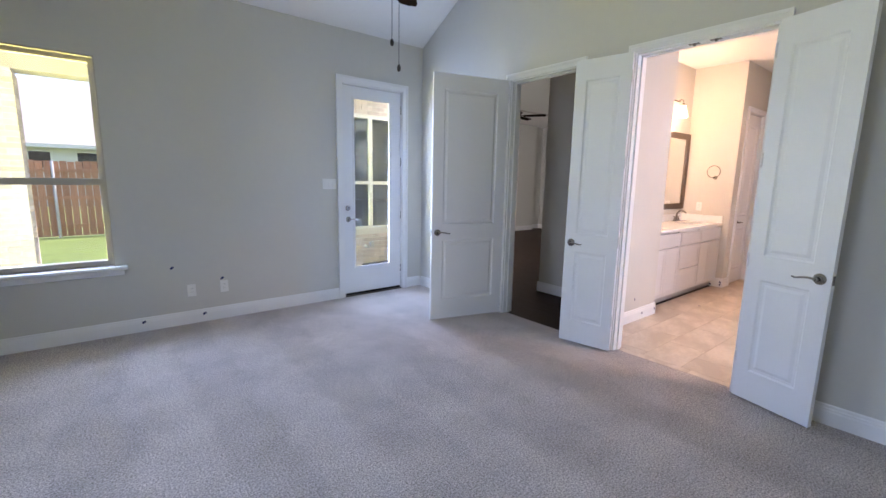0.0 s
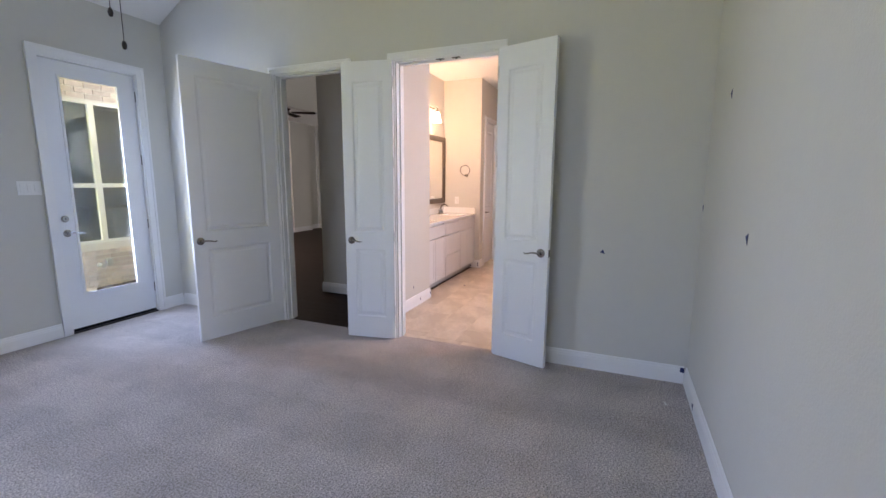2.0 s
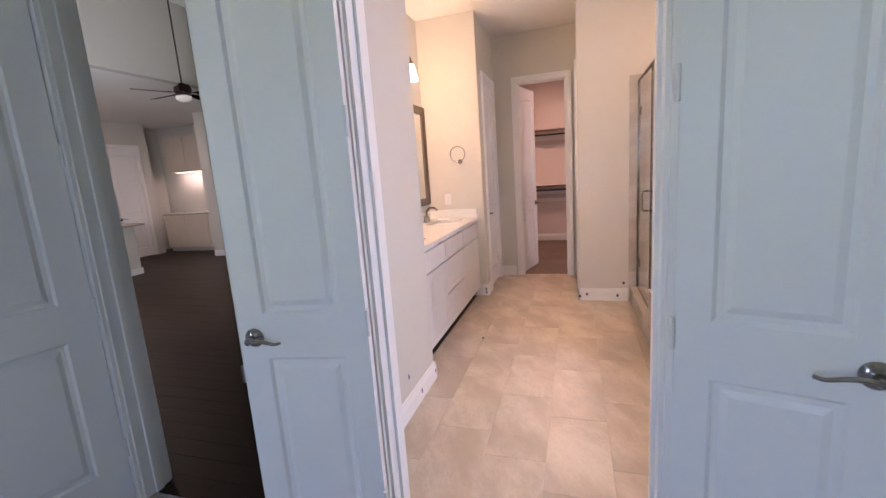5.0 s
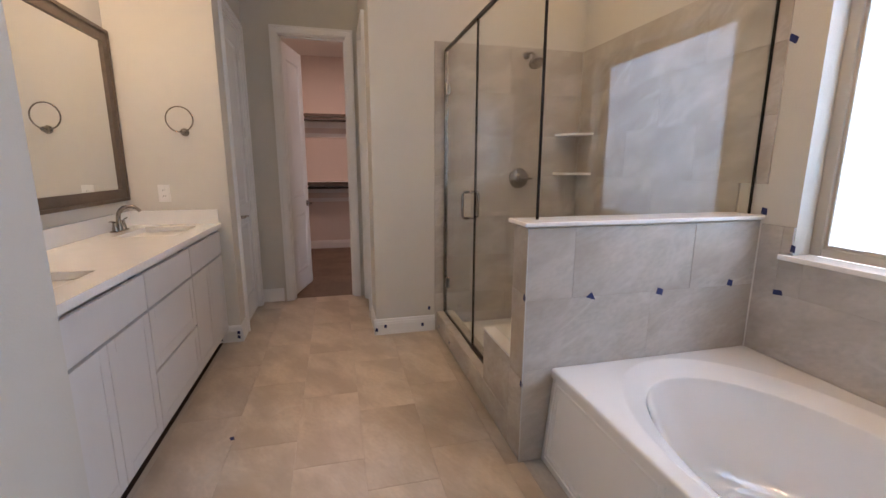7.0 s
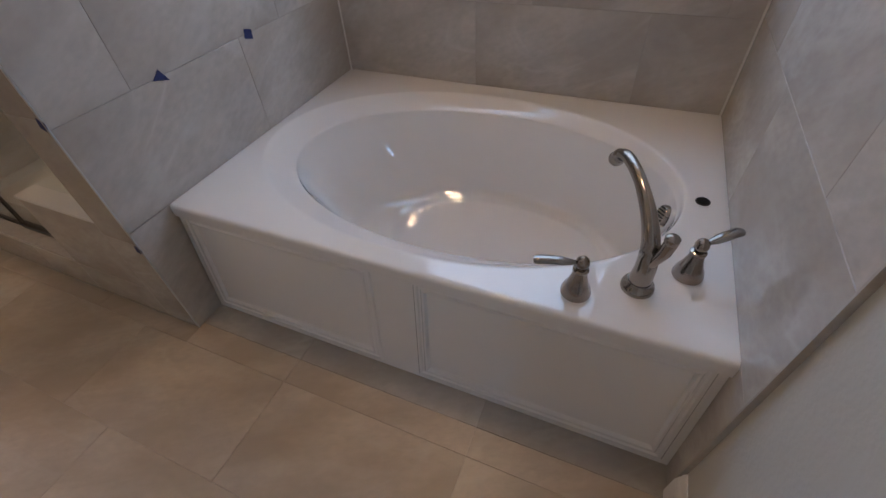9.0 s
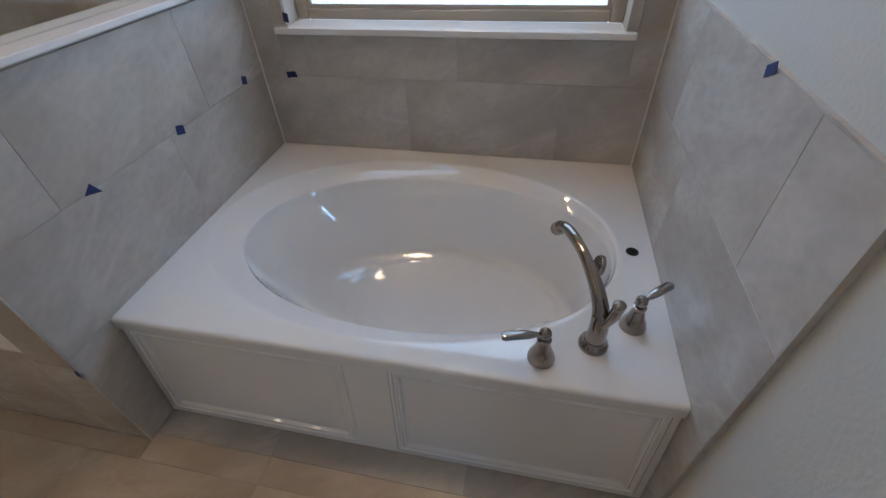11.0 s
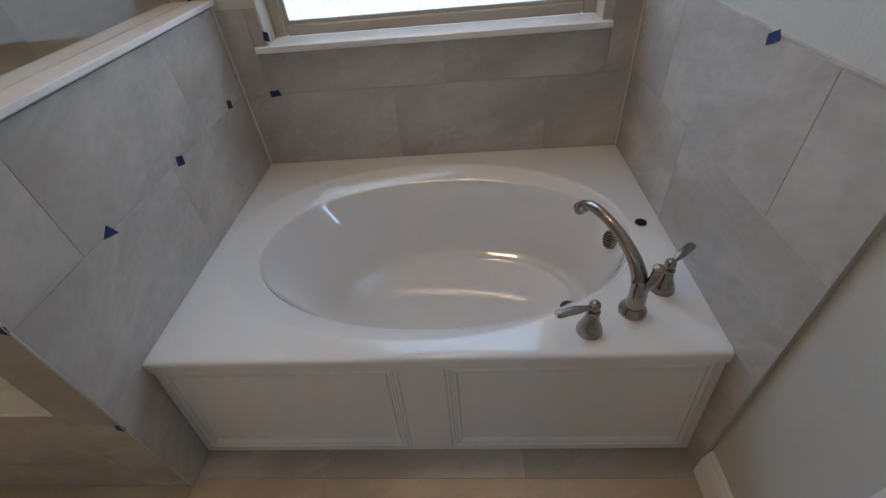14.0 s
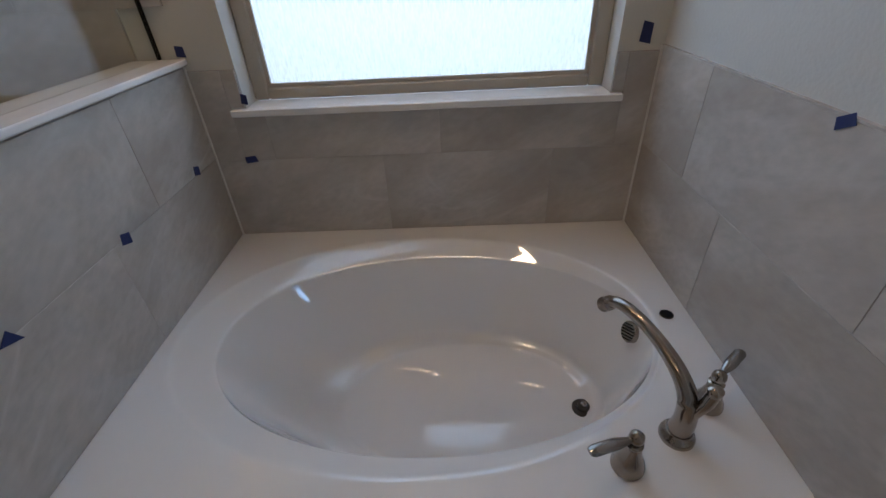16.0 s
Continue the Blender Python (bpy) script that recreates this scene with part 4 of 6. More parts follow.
def tub_faucet():
    z = 0.4455
    ob = thing("tub_spout", (3.532, 0.157, z), "brushed nickel high-arc roman tub spout", "faucet", "tub filler")
    base = Vector((3.532, 0.157, z))
    bm = bmesh.new()
    lathe(bm, [(0.037, 0), (0.037, 0.006), (0.034, 0.014), (0.029, 0.018), (0.027, 0.026)], Matrix.Translation(base), 28)
    part("base_ring", bm, NICKEL, ob, "", True)
    d = Vector((0.111, -0.237, 0)).normalized()
    ctrl = [base + Vector((0, 0, 0.02)), base + Vector((0, 0, 0.07)) - d * 0.002, base + Vector((0, 0, 0.125)) + d * 0.012, base + Vector((0, 0, 0.17)) + d * 0.055, base + Vector((0, 0, 0.203)) + d * 0.125, base + Vector((0, 0, 0.213)) + d * 0.190, base + Vector((0, 0, 0.205)) + d * 0.232, base + Vector((0, 0, 0.180)) + d * 0.258]
    pts = curve_points(ctrl, 6)
    k = len(pts)
    part("spout", tube(bmesh.new(), pts, [0.0255 - 0.0115 * min(1, i / (k * 0.55)) + (0.004 if i > k - 5 else 0) for i in range(k)], 18), NICKEL, ob, "", True)
    tip = pts[-1]
    bm = lathe(bmesh.new(), [(0.0155, -0.006), (0.0190, 0.004), (0.0190, 0.010), (0.014, 0.013)], look(tuple(tip), tuple(tip - (pts[-1] - pts[-2]) * 10)), 20)
    part("aerator", bm, NICKEL, ob, "", True)
    s = base - d * 0.012
    bm = tube(bmesh.new(), [s + Vector((0, 0, 0.085)) , s + Vector((0, 0, 0.13)) + Vector((-0.016, 0.003, 0)), s + Vector((0, 0, 0.158)) + Vector((-0.020, 0.004, 0))], [0.010, 0.0135, 0.0135], 14)
    lathe(bm, [(0.0135, 0), (0.0135, 0.004), (0.0150, 0.008), (0.0150, 0.016), (0.010, 0.021), (0.003, 0.023)], Matrix.Translation(s + Vector((0, 0, 0.157)) + Vector((-0.020, 0.004, 0))), 18)
    part("diverter", bm, NICKEL, ob, "", True)

    def handle(p, tip):
        h = thing("tub_tap", tuple(p), "brushed nickel lever handle on a bell base", "tap", "tub filler")
        bm = lathe(bmesh.new(), [(0.034, 0), (0.034, 0.005), (0.031, 0.012), (0.031, 0.017), (0.024, 0.032), (0.0175, 0.055), (0.0155, 0.068), (0.0175, 0.071), (0.0175, 0.076), (0.011, 0.080)], Matrix.Translation(p), 28)
        part("bell", bm, NICKEL, h, "", True)
        bm = lathe(bmesh.new(), [(0.008, 0.078), (0.014, 0.085), (0.0155, 0.094), (0.014, 0.103), (0.008, 0.110), (0.002, 0.112)], Matrix.Translation(p), 20)
        part("ball", bm, NICKEL, h, "", True)
        a = p + Vector((0, 0, 0.096))
        e = Vector(tip)
        ps = curve_points([a, a.lerp(e, 0.25), a.lerp(e, 0.6) + Vector((0, 0, 0.002)), e], 5)
        q = len(ps)
        part("lever", tube(bmesh.new(), ps, [0.0055 + 0.0075 * min(1, max(0, (i / (q - 1) - 0.18) / 0.35)) - (0.004 if i == q - 1 else 0) for i in range(q)], 14, 0.55), CHROME, h, "", True)
    handle(Vector((3.660, 0.219, z)), (3.760, 0.249, z + 0.100))
    handle(Vector((3.428, 0.079, z)), (3.353, 0.023, z + 0.112))


tub_faucet()

# tiles round the tub, laid on their walls
w_east, w_bs = bpy.data.objects["wall_east"], bpy.data.objects["wall_bath_south"]
R0, R1, R2 = 0.446, 0.768, 1.078
w3 = 3.322
for u, v in (((-0.755, -0.452), (R1, R2)), ((-0.452, 0.180), (R1, R2)), ((0.180, 0.388), (R1, R2)), ((-0.755, -0.240), (R0, R1)), ((-0.240, 0.388), (R0, R1)), ((0.286, 0.388), (0.0, R0))):
    tile(w_east, "x+", WTILE, w3, u, v)
ys = -0.768
for u, v in (((3.332, 3.428), (0.757, 1.066)), ((4.745, 4.854), (0.757, 1.066)), ((3.428, 4.038), (0.757, 0.915)), ((4.038, 4.636), (0.757, 0.915)), ((4.636, 4.745), (0.757, 0.915)), ((3.332, 3.640), (R0, 0.757)), ((3.640, 4.248), (R0, 0.757)), ((4.248, 4.854), (R0, 0.757))):
    tile(w_bs, "y+", WTILE, ys, u, v)
GROUTWALL = material("wall_grout", (0.44, 0.41, 0.37), 0.9, vary=0.05, scale=20)
part("grout", boxes((3.3205, -0.757, R0, 3.3285, 0.388, R2)), GROUTWALL, w_east)
part("grout", boxes((3.332, -0.7695, R0, 4.854, -0.7617, 0.914)), GROUTWALL, w_bs)
# side slips beside the sill
for u in ((3.428, 3.463), (4.697, 4.745)):
    tile(w_bs, "y+", WTILE, ys, u, (0.945, 1.066))
bm = boxes((3.319, 0.388, 0.0, 3.3325, 0.393, 1.082), (3.319, -0.76, 1.078, 3.331, 0.388, 1.0825))
tagged(part("tile_trim", bm, WTILE), "thin tile edge strip beside the tub", "trim", kind="structure")

CAULK = material("white_caulk", (0.66, 0.64, 0.60), 0.5, vary=0.04, scale=30)
bm = boxes((4.8485, -0.7615, 0.446, 4.8545, -0.7555, 1.079), (3.3295, -0.7615, 0.446, 3.3355, -0.7555, 1.079))
tagged(part("caulk_line", bm, CAULK), "pale caulk beads in the tiled corners", "trim", kind="structure")

# ---- half wall, curb and bench of the shower ----
pony = S(part("wall_half", boxes((4.862, -0.77, 0, 4.995, 0.432, 1.086), (4.995, -0.77, 0, 5.36, 0.432, 0.445)), GROUT), "tiled half wall between tub and shower with bench end", "wall")
for u, v in (((0.222, 0.438), (R1, R2)), ((-0.390, 0.222), (R1, R2)), ((-0.758, -0.390), (R1, R2)), ((-0.182, 0.438), (R0, R1)), ((-0.758, -0.182), (R0, R1)), ((0.286, 0.438), (0.0, R0))):
    tile(pony, "x-", WTILE, 4.862, u, v)
part("grout", boxes((4.8557, -0.758, R0, 4.8619, 0.431, R2)), GROUTWALL, pony)
for u, v in (((4.854, 4.998), (0.0, 0.40)), ((4.854, 4.998), (0.40, 0.79)), ((4.854, 4.998), (0.79, R2)), ((4.998, 5.362), (0.0, 0.15)), ((4.998, 5.362), (0.15, 0.446))):
    tile(pony, "y+", WTILE, 0.432, u, v)
for v in ((0.446, R1), (R1, R2)):
    for u in ((-0.758, -0.20), (-0.20, 0.438)):
        tile(pony, "x+", WTILE, 4.995, u, v)
for v in ((0.05, 0.446),):
    for u in ((-0.758, -0.20), (-0.20, 0.438)):
        tile(pony, "x+", WTILE, 5.36, u, v)
for v in ((-0.758, -0.35), (-0.35, 0.05), (0.05, 0.44)):
    tile(pony, "z+", QUARTZ, 0.445, (5.004, 5.372), v, thick=0.010)
tagged(part("corner_trim", boxes((4.8515, 0.4385, 0.001, 4.8565, 0.4425, 1.0795)), EDGE), "thin pale metal strip on the tiled corner", "trim", kind="structure")
bm = bmesh.new()
box(bm, 4.836, -0.762, 1.086, 5.018, 0.462, 1.104, 0.003)
tagged(part("half_wall_cap", bm, QUARTZ), "white quartz cap on the half wall", "cap", kind="structure")
curb = S(part("shower_curb", boxes((5.36, 0.300, 0, 6.52, 0.432, 0.150)), GROUT), "tiled shower curb under the glass door", "curb")
for u in ((5.362, 5.62), (5.62, 6.23), (6.23, 6.52)):
    tile(curb, "y+", WTILE, 0.432, u, (0.0, 0.152))
    tile(curb, "z+", WTILE, 0.150, u, (0.30, 0.438))
    tile(curb, "y-", WTILE, 0.300, u, (0.05, 0.152))
S(part("shower_floor", boxes((5.36, -0.77, -0.008, 6.52, 0.30, 0.045)), PAN), "pale shower floor", "floor")
ws = bpy.data.objects["wall_shower"]
part("grout", boxes((6.5137, -0.757, 0.05, 6.5199, 0.455, 2.20)), GROUTWALL, ws)
part("grout", boxes((5.362, -0.7699, 0.05, 6.511, -0.7617, 2.20), (4.998, -0.7699, 1.106, 5.362, -0.7617, 2.215)), GROUTWALL, w_bs)
zr = [0.0, 0.31, 0.62, 0.935, 1.25, 1.565, 1.88, 2.222]
for k, (a, b) in enumerate(zip(zr, zr[1:])):
    off = 0.0 if k % 2 else 0.30
    cuts = [-0.758] + [c for c in (-0.45 + off, 0.16 + off) if -0.70 < c < 0.42] + [0.455]
    for c, d in zip(cuts, cuts[1:]):
        tile(ws, "x-", WTILE, 6.52, (c, d), (max(a, 0.0), b))
    cuts = [4.852 if a > 1.0 else 4.998] + [c for c in (5.0 + off, 5.61 + off, 6.22 + off) if (5.05 < c < 6.45)] + [6.511]
    for c, d in zip(cuts, cuts[1:]):
        tile(w_bs, "y+", WTILE, -0.768, (c, d), (max(a, 0.447 if c < 5.3 else 0.0), b))


# ---- shower glass, door and fittings ----
def shower():
    top = 2.150
    ob = thing("shower_enclosure", (5.7, 0.37, 0.15), "frameless glass shower enclosure with hinged door", "shower screen")
    yg = 0.372
    gx = 4.918
    # front fixed panel, notched over bench and half wall
    bm = bmesh.new()
    outline = [(gx + 0.006, top), (gx + 0.006, 1.106), (5.02, 1.106), (5.02, 0.458), (5.374, 0.458), (5.374, 0.162), (5.758, 0.162), (5.758, top)]
    rings = [[bm.verts.new((x, y, z)) for x, z in outline] for y in (yg - 0.005, yg + 0.005)]
    for i in range(len(outline)):
        k = (i + 1) % len(outline)
        bm.faces.new((rings[0][i], rings[0][k], rings[1][k], rings[1][i]))
    bm.faces.new(rings[0]), bm.faces.new(rings[1])
    part("fixed_panel", bm, SHOWERGLASS, ob)
    part("side_panel", boxes((gx - 0.005, -0.758, 1.106, gx + 0.005, yg - 0.007, top)), SHOWERGLASS, ob)
    door = part("glass_door", boxes((5.771, yg - 0.005, 0.170, 6.470, yg + 0.005, top - 0.012)), SHOWERGLASS, ob)
    part("header", boxes((gx - 0.012, yg - 0.009, top, 6.51, yg + 0.009, top + 0.017), (gx - 0.009, -0.758, top, gx + 0.009, yg - 0.009, top + 0.017)), DARKMETAL, ob, "thin dark metal header")
    part("bottom_channel", boxes((5.372, yg - 0.011, 0.1585, 5.761, yg + 0.011, 0.176), (5.761, yg - 0.007, 0.1585, 6.505, yg + 0.007, 0.168)), DARKMETAL, ob, "dark metal channel")
    part("edge_seal", boxes((5.7595, yg - 0.006, 0.170, 5.7690, yg + 0.006, top)), BLACK, ob, "dark seal strip between the panes")
    part("corner_seal", boxes((gx - 0.0035, yg - 0.0045, 1.106, gx + 0.0045, yg + 0.0055, top)), BLACK, ob, "dark silicone at the glass corner")
    part("wall_seal", boxes((gx - 0.0055, -0.7585, 1.106, gx + 0.0055, -0.751, top)), BLACK, ob, "dark silicone at the wall")
    part("wall_jamb", boxes((6.480, yg - 0.012, 0.160, 6.511, yg + 0.012, top)), CHROME, ob, "satin metal wall jamb")
    for hz in (0.42, 1.88):
        bm = boxes((6.42, yg - 0.016, hz - 0.04, 6.482, yg + 0.016, hz + 0.04), bevel=0.003)
        part("hinge", bm, CHROME, door)
    for s in (1, -1):
        pts = [Vector((5.862, yg + s * 0.005, 1.00)), Vector((5.862, yg + s * 0.04, 1.00)), Vector((5.862, yg + s * 0.052, 1.012)), Vector((5.862, yg + s * 0.052, 1.155)), Vector((5.862, yg + s * 0.04, 1.167)), Vector((5.862, yg + s * 0.005, 1.167))]
        part("pull_handle", tube(bmesh.new(), pts, 0.0085, 12), CHROME, door, "satin C-shaped pull", True)
    for name in ("fixed_panel", "side_panel", "glass_door"):
        bpy.data.objects[name].visible_shadow = False
    # fittings
    hd = thing("shower_fixture", (6.51, -0.27, 2.16), "brushed nickel shower head on a bent arm", "shower head")
    part("flange", lathe(bmesh.new(), [(0.028, 0), (0.026, 0.006), (0.012, 0.012)], pose(6.511, -0.27, 2.165, 0, -90), 20), NICKEL, hd, "", True)
    pts = curve_points([(6.51, -0.27, 2.165), (6.45, -0.27, 2.172), (6.40, -0.27, 2.155), (6.37, -0.27, 2.125)], 5)
    part("arm", tube(bmesh.new(), pts, 0.0095, 12), NICKEL, hd, "", True)
    m = look((6.365, -0.27, 2.12), (6.30, -0.27, 2.02)) @ pose(0, 0, 0, 180)
    part("head", lathe(bmesh.new(), [(0.012, -0.012), (0.018, 0.0), (0.022, 0.018), (0.050, 0.045), (0.056, 0.056), (0.054, 0.062), (0.040, 0.064)], m, 28), NICKEL, hd, "", True)
    va = thing("shower_valve", (6.51, -0.24, 1.235), "brushed nickel round shower valve with lever", "valve")
    mv = pose(6.511, -0.24, 1.235, 0, -90)
    part("plate", lathe(bmesh.new(), [(0.082, 0), (0.080, 0.006), (0.070, 0.011), (0.035, 0.013)], mv, 36), NICKEL, va, "", True)
    part("knob", lathe(bmesh.new(), [(0.034, 0.012), (0.031, 0.035), (0.024, 0.055), (0.010, 0.060)], mv, 24), NICKEL, va, "", True)
    part("lever", tube(bmesh.new(), [(6.462, -0.24, 1.235), (6.455, -0.28, 1.232), (6.452, -0.335, 1.230)], [0.011, 0.009, 0.006], 10), NICKEL, va, "", True)
    for z in (1.28, 1.585):
        bm = bmesh.new()
        pts = [(6.511, -0.7585)] + [(6.511 - 0.215 * math.cos(a), -0.7585 + 0.215 * math.sin(a)) for a in [i * math.pi / 2 / 8 for i in range(9)]]
        lo = [bm.verts.new((x, y, z - 0.018)) for x, y in pts]
        hi = [bm.verts.new((x, y, z)) for x, y in pts]
        for i in range(len(pts)):
            bm.faces.new((lo[i], lo[(i + 1) % len(pts)], hi[(i + 1) % len(pts)], hi[i]))
        bm.faces.new(lo), bm.faces.new(hi)
        ob2 = part("corner_shelf", bm, QUARTZ)
        tagged(ob2, "white stone corner shelf in the shower", "shelf", "shower shelves")


shower()


# ---- vanity ----
def vanity():
    xs = (4.60, 5.33, 5.94, 6.62)
    yf = 2.055

    def front(ob, name, x0, x1, z0, z1, flat=False):
        bm = bmesh.new()
        t = 0.019
        y = yf - 0.006
        r = 0.055
        if flat:
            box(bm, x0, y - t, z0, x1, y, z1, 0.002)
        else:
            box(bm, x0, y - t, z0, x0 + r, y, z1, 0.0015)
            box(bm, x1 - r, y - t, z0, x1, y, z1, 0.0015)
            box(bm, x0 + r, y - t, z0, x1 - r, y, z0 + r, 0.0015)
            box(bm, x0 + r, y - t, z1 - r, x1 - r, y, z1, 0.0015)
            box(bm, x0 + r, y - t + 0.003, z0 + r, x1 - r, y, z1 - r)
        part(name, bm, CABINET, ob)
    for k, (a, b) in enumerate(zip(xs, xs[1:])):
        kind = "sink base" if k != 1 else "drawer"
        ob = thing("vanity_cabinet", ((a + b) / 2, 2.32, 0), f"pale grey painted {kind} cabinet of the vanity", "cabinet", "vanity cabinets")
        part("body", boxes((a + 0.001, yf + 0.03, 0.10, b - 0.001, 2.598, 0.884), (a + 0.001, yf - 0.004, 0.10, a + 0.018, yf + 0.03, 0.884), (b - 0.018, yf - 0.004, 0.10, b - 0.001, yf + 0.03, 0.884)), CABINET, ob)
        part("toe_kick", boxes((a + 0.001, yf + 0.065, 0.0, b - 0.001, yf + 0.085, 0.10)), TOEKICK, ob)
        g = 0.004
        if k == 1:
            front(ob, "drawer_front", a + g, b - g, 0.700, 0.862, True)
            front(ob, "drawer_front", a + g, b - g, 0.404, 0.688)
            front(ob, "drawer_front", a + g, b - g, 0.106, 0.392)
        else:
            front(ob, "drawer_front", a + g, b - g, 0.700, 0.862, True)
            mid = (a + b) / 2
            front(ob, "door", a + g, mid - 0.002, 0.106, 0.688)
            front(ob, "door", mid + 0.002, b - g, 0.106, 0.688)
    # top with two cut-out basins
    x0, x1, y0, y1, z0, z1 = 4.583, 6.638, 2.018, 2.598, 0.885, 0.918
    top = thing("bathroom_countertop", ((x0 + x1) / 2, 2.3, z0), "white quartz vanity top with low splash", "countertop")
    holes = [(4.745, 5.185), (6.065, 6.505)]
    hy0, hy1 = 2.135, 2.455
    rows = [(x0, y0, z0, x1, hy0, z1), (x0, hy1, z0, x1, y1, z1), (x0, hy0, z0, holes[0][0], hy1, z1), (holes[0][1], hy0, z0, holes[1][0], hy1, z1), (holes[1][1], hy0, z0, x1, hy1, z1)]
    part("slab", boxes(*rows), QUARTZ, top)
    part("splash", boxes((x0, 2.580, z1, x1 - 0.02, 2.599, z1 + 0.10), (x1 - 0.019, 2.03, z1, x1 + 0.0005, 2.599, z1 + 0.10), bevel=0.002), QUARTZ, top)
    for hx0, hx1 in holes:
        sk = thing("sink", ((hx0 + hx1) / 2, 2.295, 0.76), "white rectangular undermount sink", "sink", "vanity sinks")
        bm = bmesh.new()
        ring = lambda i, z: [bm.verts.new(v) for v in ((hx0 - 0.006 + i, hy0 - 0.006 + i, z), (hx1 + 0.006 - i, hy0 - 0.006 + i, z), (hx1 + 0.006 - i, hy1 + 0.006 - i, z), (hx0 - 0.006 + i, hy1 + 0.006 - i, z))]
        rs = [ring(0, 0.884), ring(0.012, 0.80), ring(0.03, 0.765), ring(0.07, 0.755)]
        for p, q in zip(rs, rs[1:]):
            for i in range(4):
                bm.faces.new((p[i], p[(i + 1) % 4], q[(i + 1) % 4], q[i]))
        bm.faces.new(rs[-1])
        part("bowl", bm, ACRYLIC, sk)
        part("drain", lathe(bmesh.new(), [(0.022, 0), (0.022, 0.003), (0.010, 0.004)], pose((hx0 + hx1) / 2, 2.30, 0.7555), 18), NICKEL, sk, "", True)
        fx = (hx0 + hx1) / 2 + 0.04
        fc = thing("sink_faucet", (fx, 2.525, z1), "brushed nickel arched faucet with two levers", "faucet", "sink faucets")
        b = Vector((fx, 2.525, z1))
        bm = bmesh.new()
        box(bm, fx - 0.078, 2.500, z1, fx + 0.078, 2.550, z1 + 0.012, 0.005)
        part("deck_plate", bm, NICKEL, fc)
        part("column", lathe(bmesh.new(), [(0.022, 0.012), (0.020, 0.03), (0.015, 0.06), (0.0135, 0.08)], Matrix.Translation(b), 20), NICKEL, fc, "", True)
        pts = curve_points([b + Vector((0, 0, 0.07)), b + Vector((0, -0.006, 0.115)), b + Vector((0, -0.04, 0.150)), b + Vector((0, -0.09, 0.152)), b + Vector((0, -0.125, 0.125))], 6)
        part("spout", tube(bmesh.new(), pts, [0.0135 - 0.003 * i / len(pts) for i in range(len(pts))], 14), NICKEL, fc, "", True)
        for s in (-1, 1):
            hb = b + Vector((s * 0.052, 0, 0))
            bm = lathe(bmesh.new(), [(0.019, 0.012), (0.017, 0.03), (0.012, 0.055), (0.014, 0.060), (0.008, 0.068)], Matrix.Translation(hb), 18)
            tube(bm, [hb + Vector((0, 0, 0.064)), hb + Vector((s * 0.03, 0, 0.070)), hb + Vector((s * 0.062, 0, 0.074))], [0.006, 0.007, 0.005], 10, 0.6)
            part("handle", bm, NICKEL, fc, "", True)
    # mirror
    mx0, mx1, mz0, mz1 = 4.80, 6.625, 1.092, 2.165
    mir = thing("wall_mirror", ((mx0 + mx1) / 2, 2.595, mz0), "wide wall mirror in a dark brown wood frame", "mirror")
    bm = bmesh.new()
    w = 0.078
    for r in ((mx0, mz0, mx0 + w, mz1), (mx1 - w, mz0, mx1, mz1), (mx0 + w, mz0, mx1 - w, mz0 + w), (mx0 + w, mz1 - w, mx1 - w, mz1)):
        box(bm, r[0], 2.574, r[1], r[2], 2.599, r[3])
    for r in ((mx0, mz0, mx0 + 0.02, mz1), (mx1 - 0.02, mz0, mx1, mz1), (mx0 + 0.02, mz0, mx1 - 0.02, mz0 + 0.02), (mx0 + 0.02, mz1 - 0.02, mx1 - 0.02, mz1)):
        box(bm, r[0], 2.566, r[1], r[2], 2.574, r[3])
    part("frame", bm, FRAMEWOOD, mir, "dark brown wood frame")
    part("glass", boxes((mx0 + w, 2.5855, mz0 + w, mx1 - w, 2.5895, mz1 - w)), MIRROR, mir, "clear mirror glass")
    # light bar
    vl = thing("vanity_light", (5.6, 2.6, 2.5), "brushed nickel bar light with three lit frosted shades", "wall light")
    bm = bmesh.new()
    box(bm, 5.42, 2.575, 2.50, 5.78, 2.5995, 2.60, 0.006)
    part("back_plate", bm, NICKEL, vl)
    part("bar", tube(bmesh.new(), [(5.10, 2.545, 2.56), (6.10, 2.545, 2.56)], 0.009, 12), NICKEL, vl, "", True)
    part("bracket", boxes((5.56, 2.545, 2.552, 5.64, 2.576, 2.568)), NICKEL, vl)
    for lx in (5.16, 5.60, 6.04):
        pts = curve_points([(lx, 2.545, 2.56), (lx, 2.50, 2.575), (lx, 2.47, 2.555), (lx, 2.47, 2.525)], 4)
        part("arm", tube(bmesh.new(), pts, 0.007, 10), NICKEL, vl, "", True)
        part("socket", lathe(bmesh.new(), [(0.012, 0.03), (0.022, 0.022), (0.024, 0.0)], pose(lx, 2.47, 2.495), 20), NICKEL, vl, "", True)
        bm = bmesh.new()
        prof = [(0.024, 0.150), (0.032, 0.140), (0.040, 0.105), (0.052, 0.05), (0.066, 0.0)]
        n = 28
        rings = [[bm.verts.new((lx + r * math.cos(2 * math.pi * i / n), 2.47 + r * math.sin(2 * math.pi * i / n), 2.345 + z)) for i in range(n)] for r, z in prof + [(r - 0.004, z) for r, z in reversed(prof)]]
        for p, q in zip(rings, rings[1:]):
            for i in range(n):
                bm.faces.new((p[i], p[(i + 1) % n], q[(i + 1) % n], q[i]))
        sh = part("shade", bm, SHADEGLOW, vl, "lit frosted glass shade", True)
        sh.visible_shadow = False


vanity()


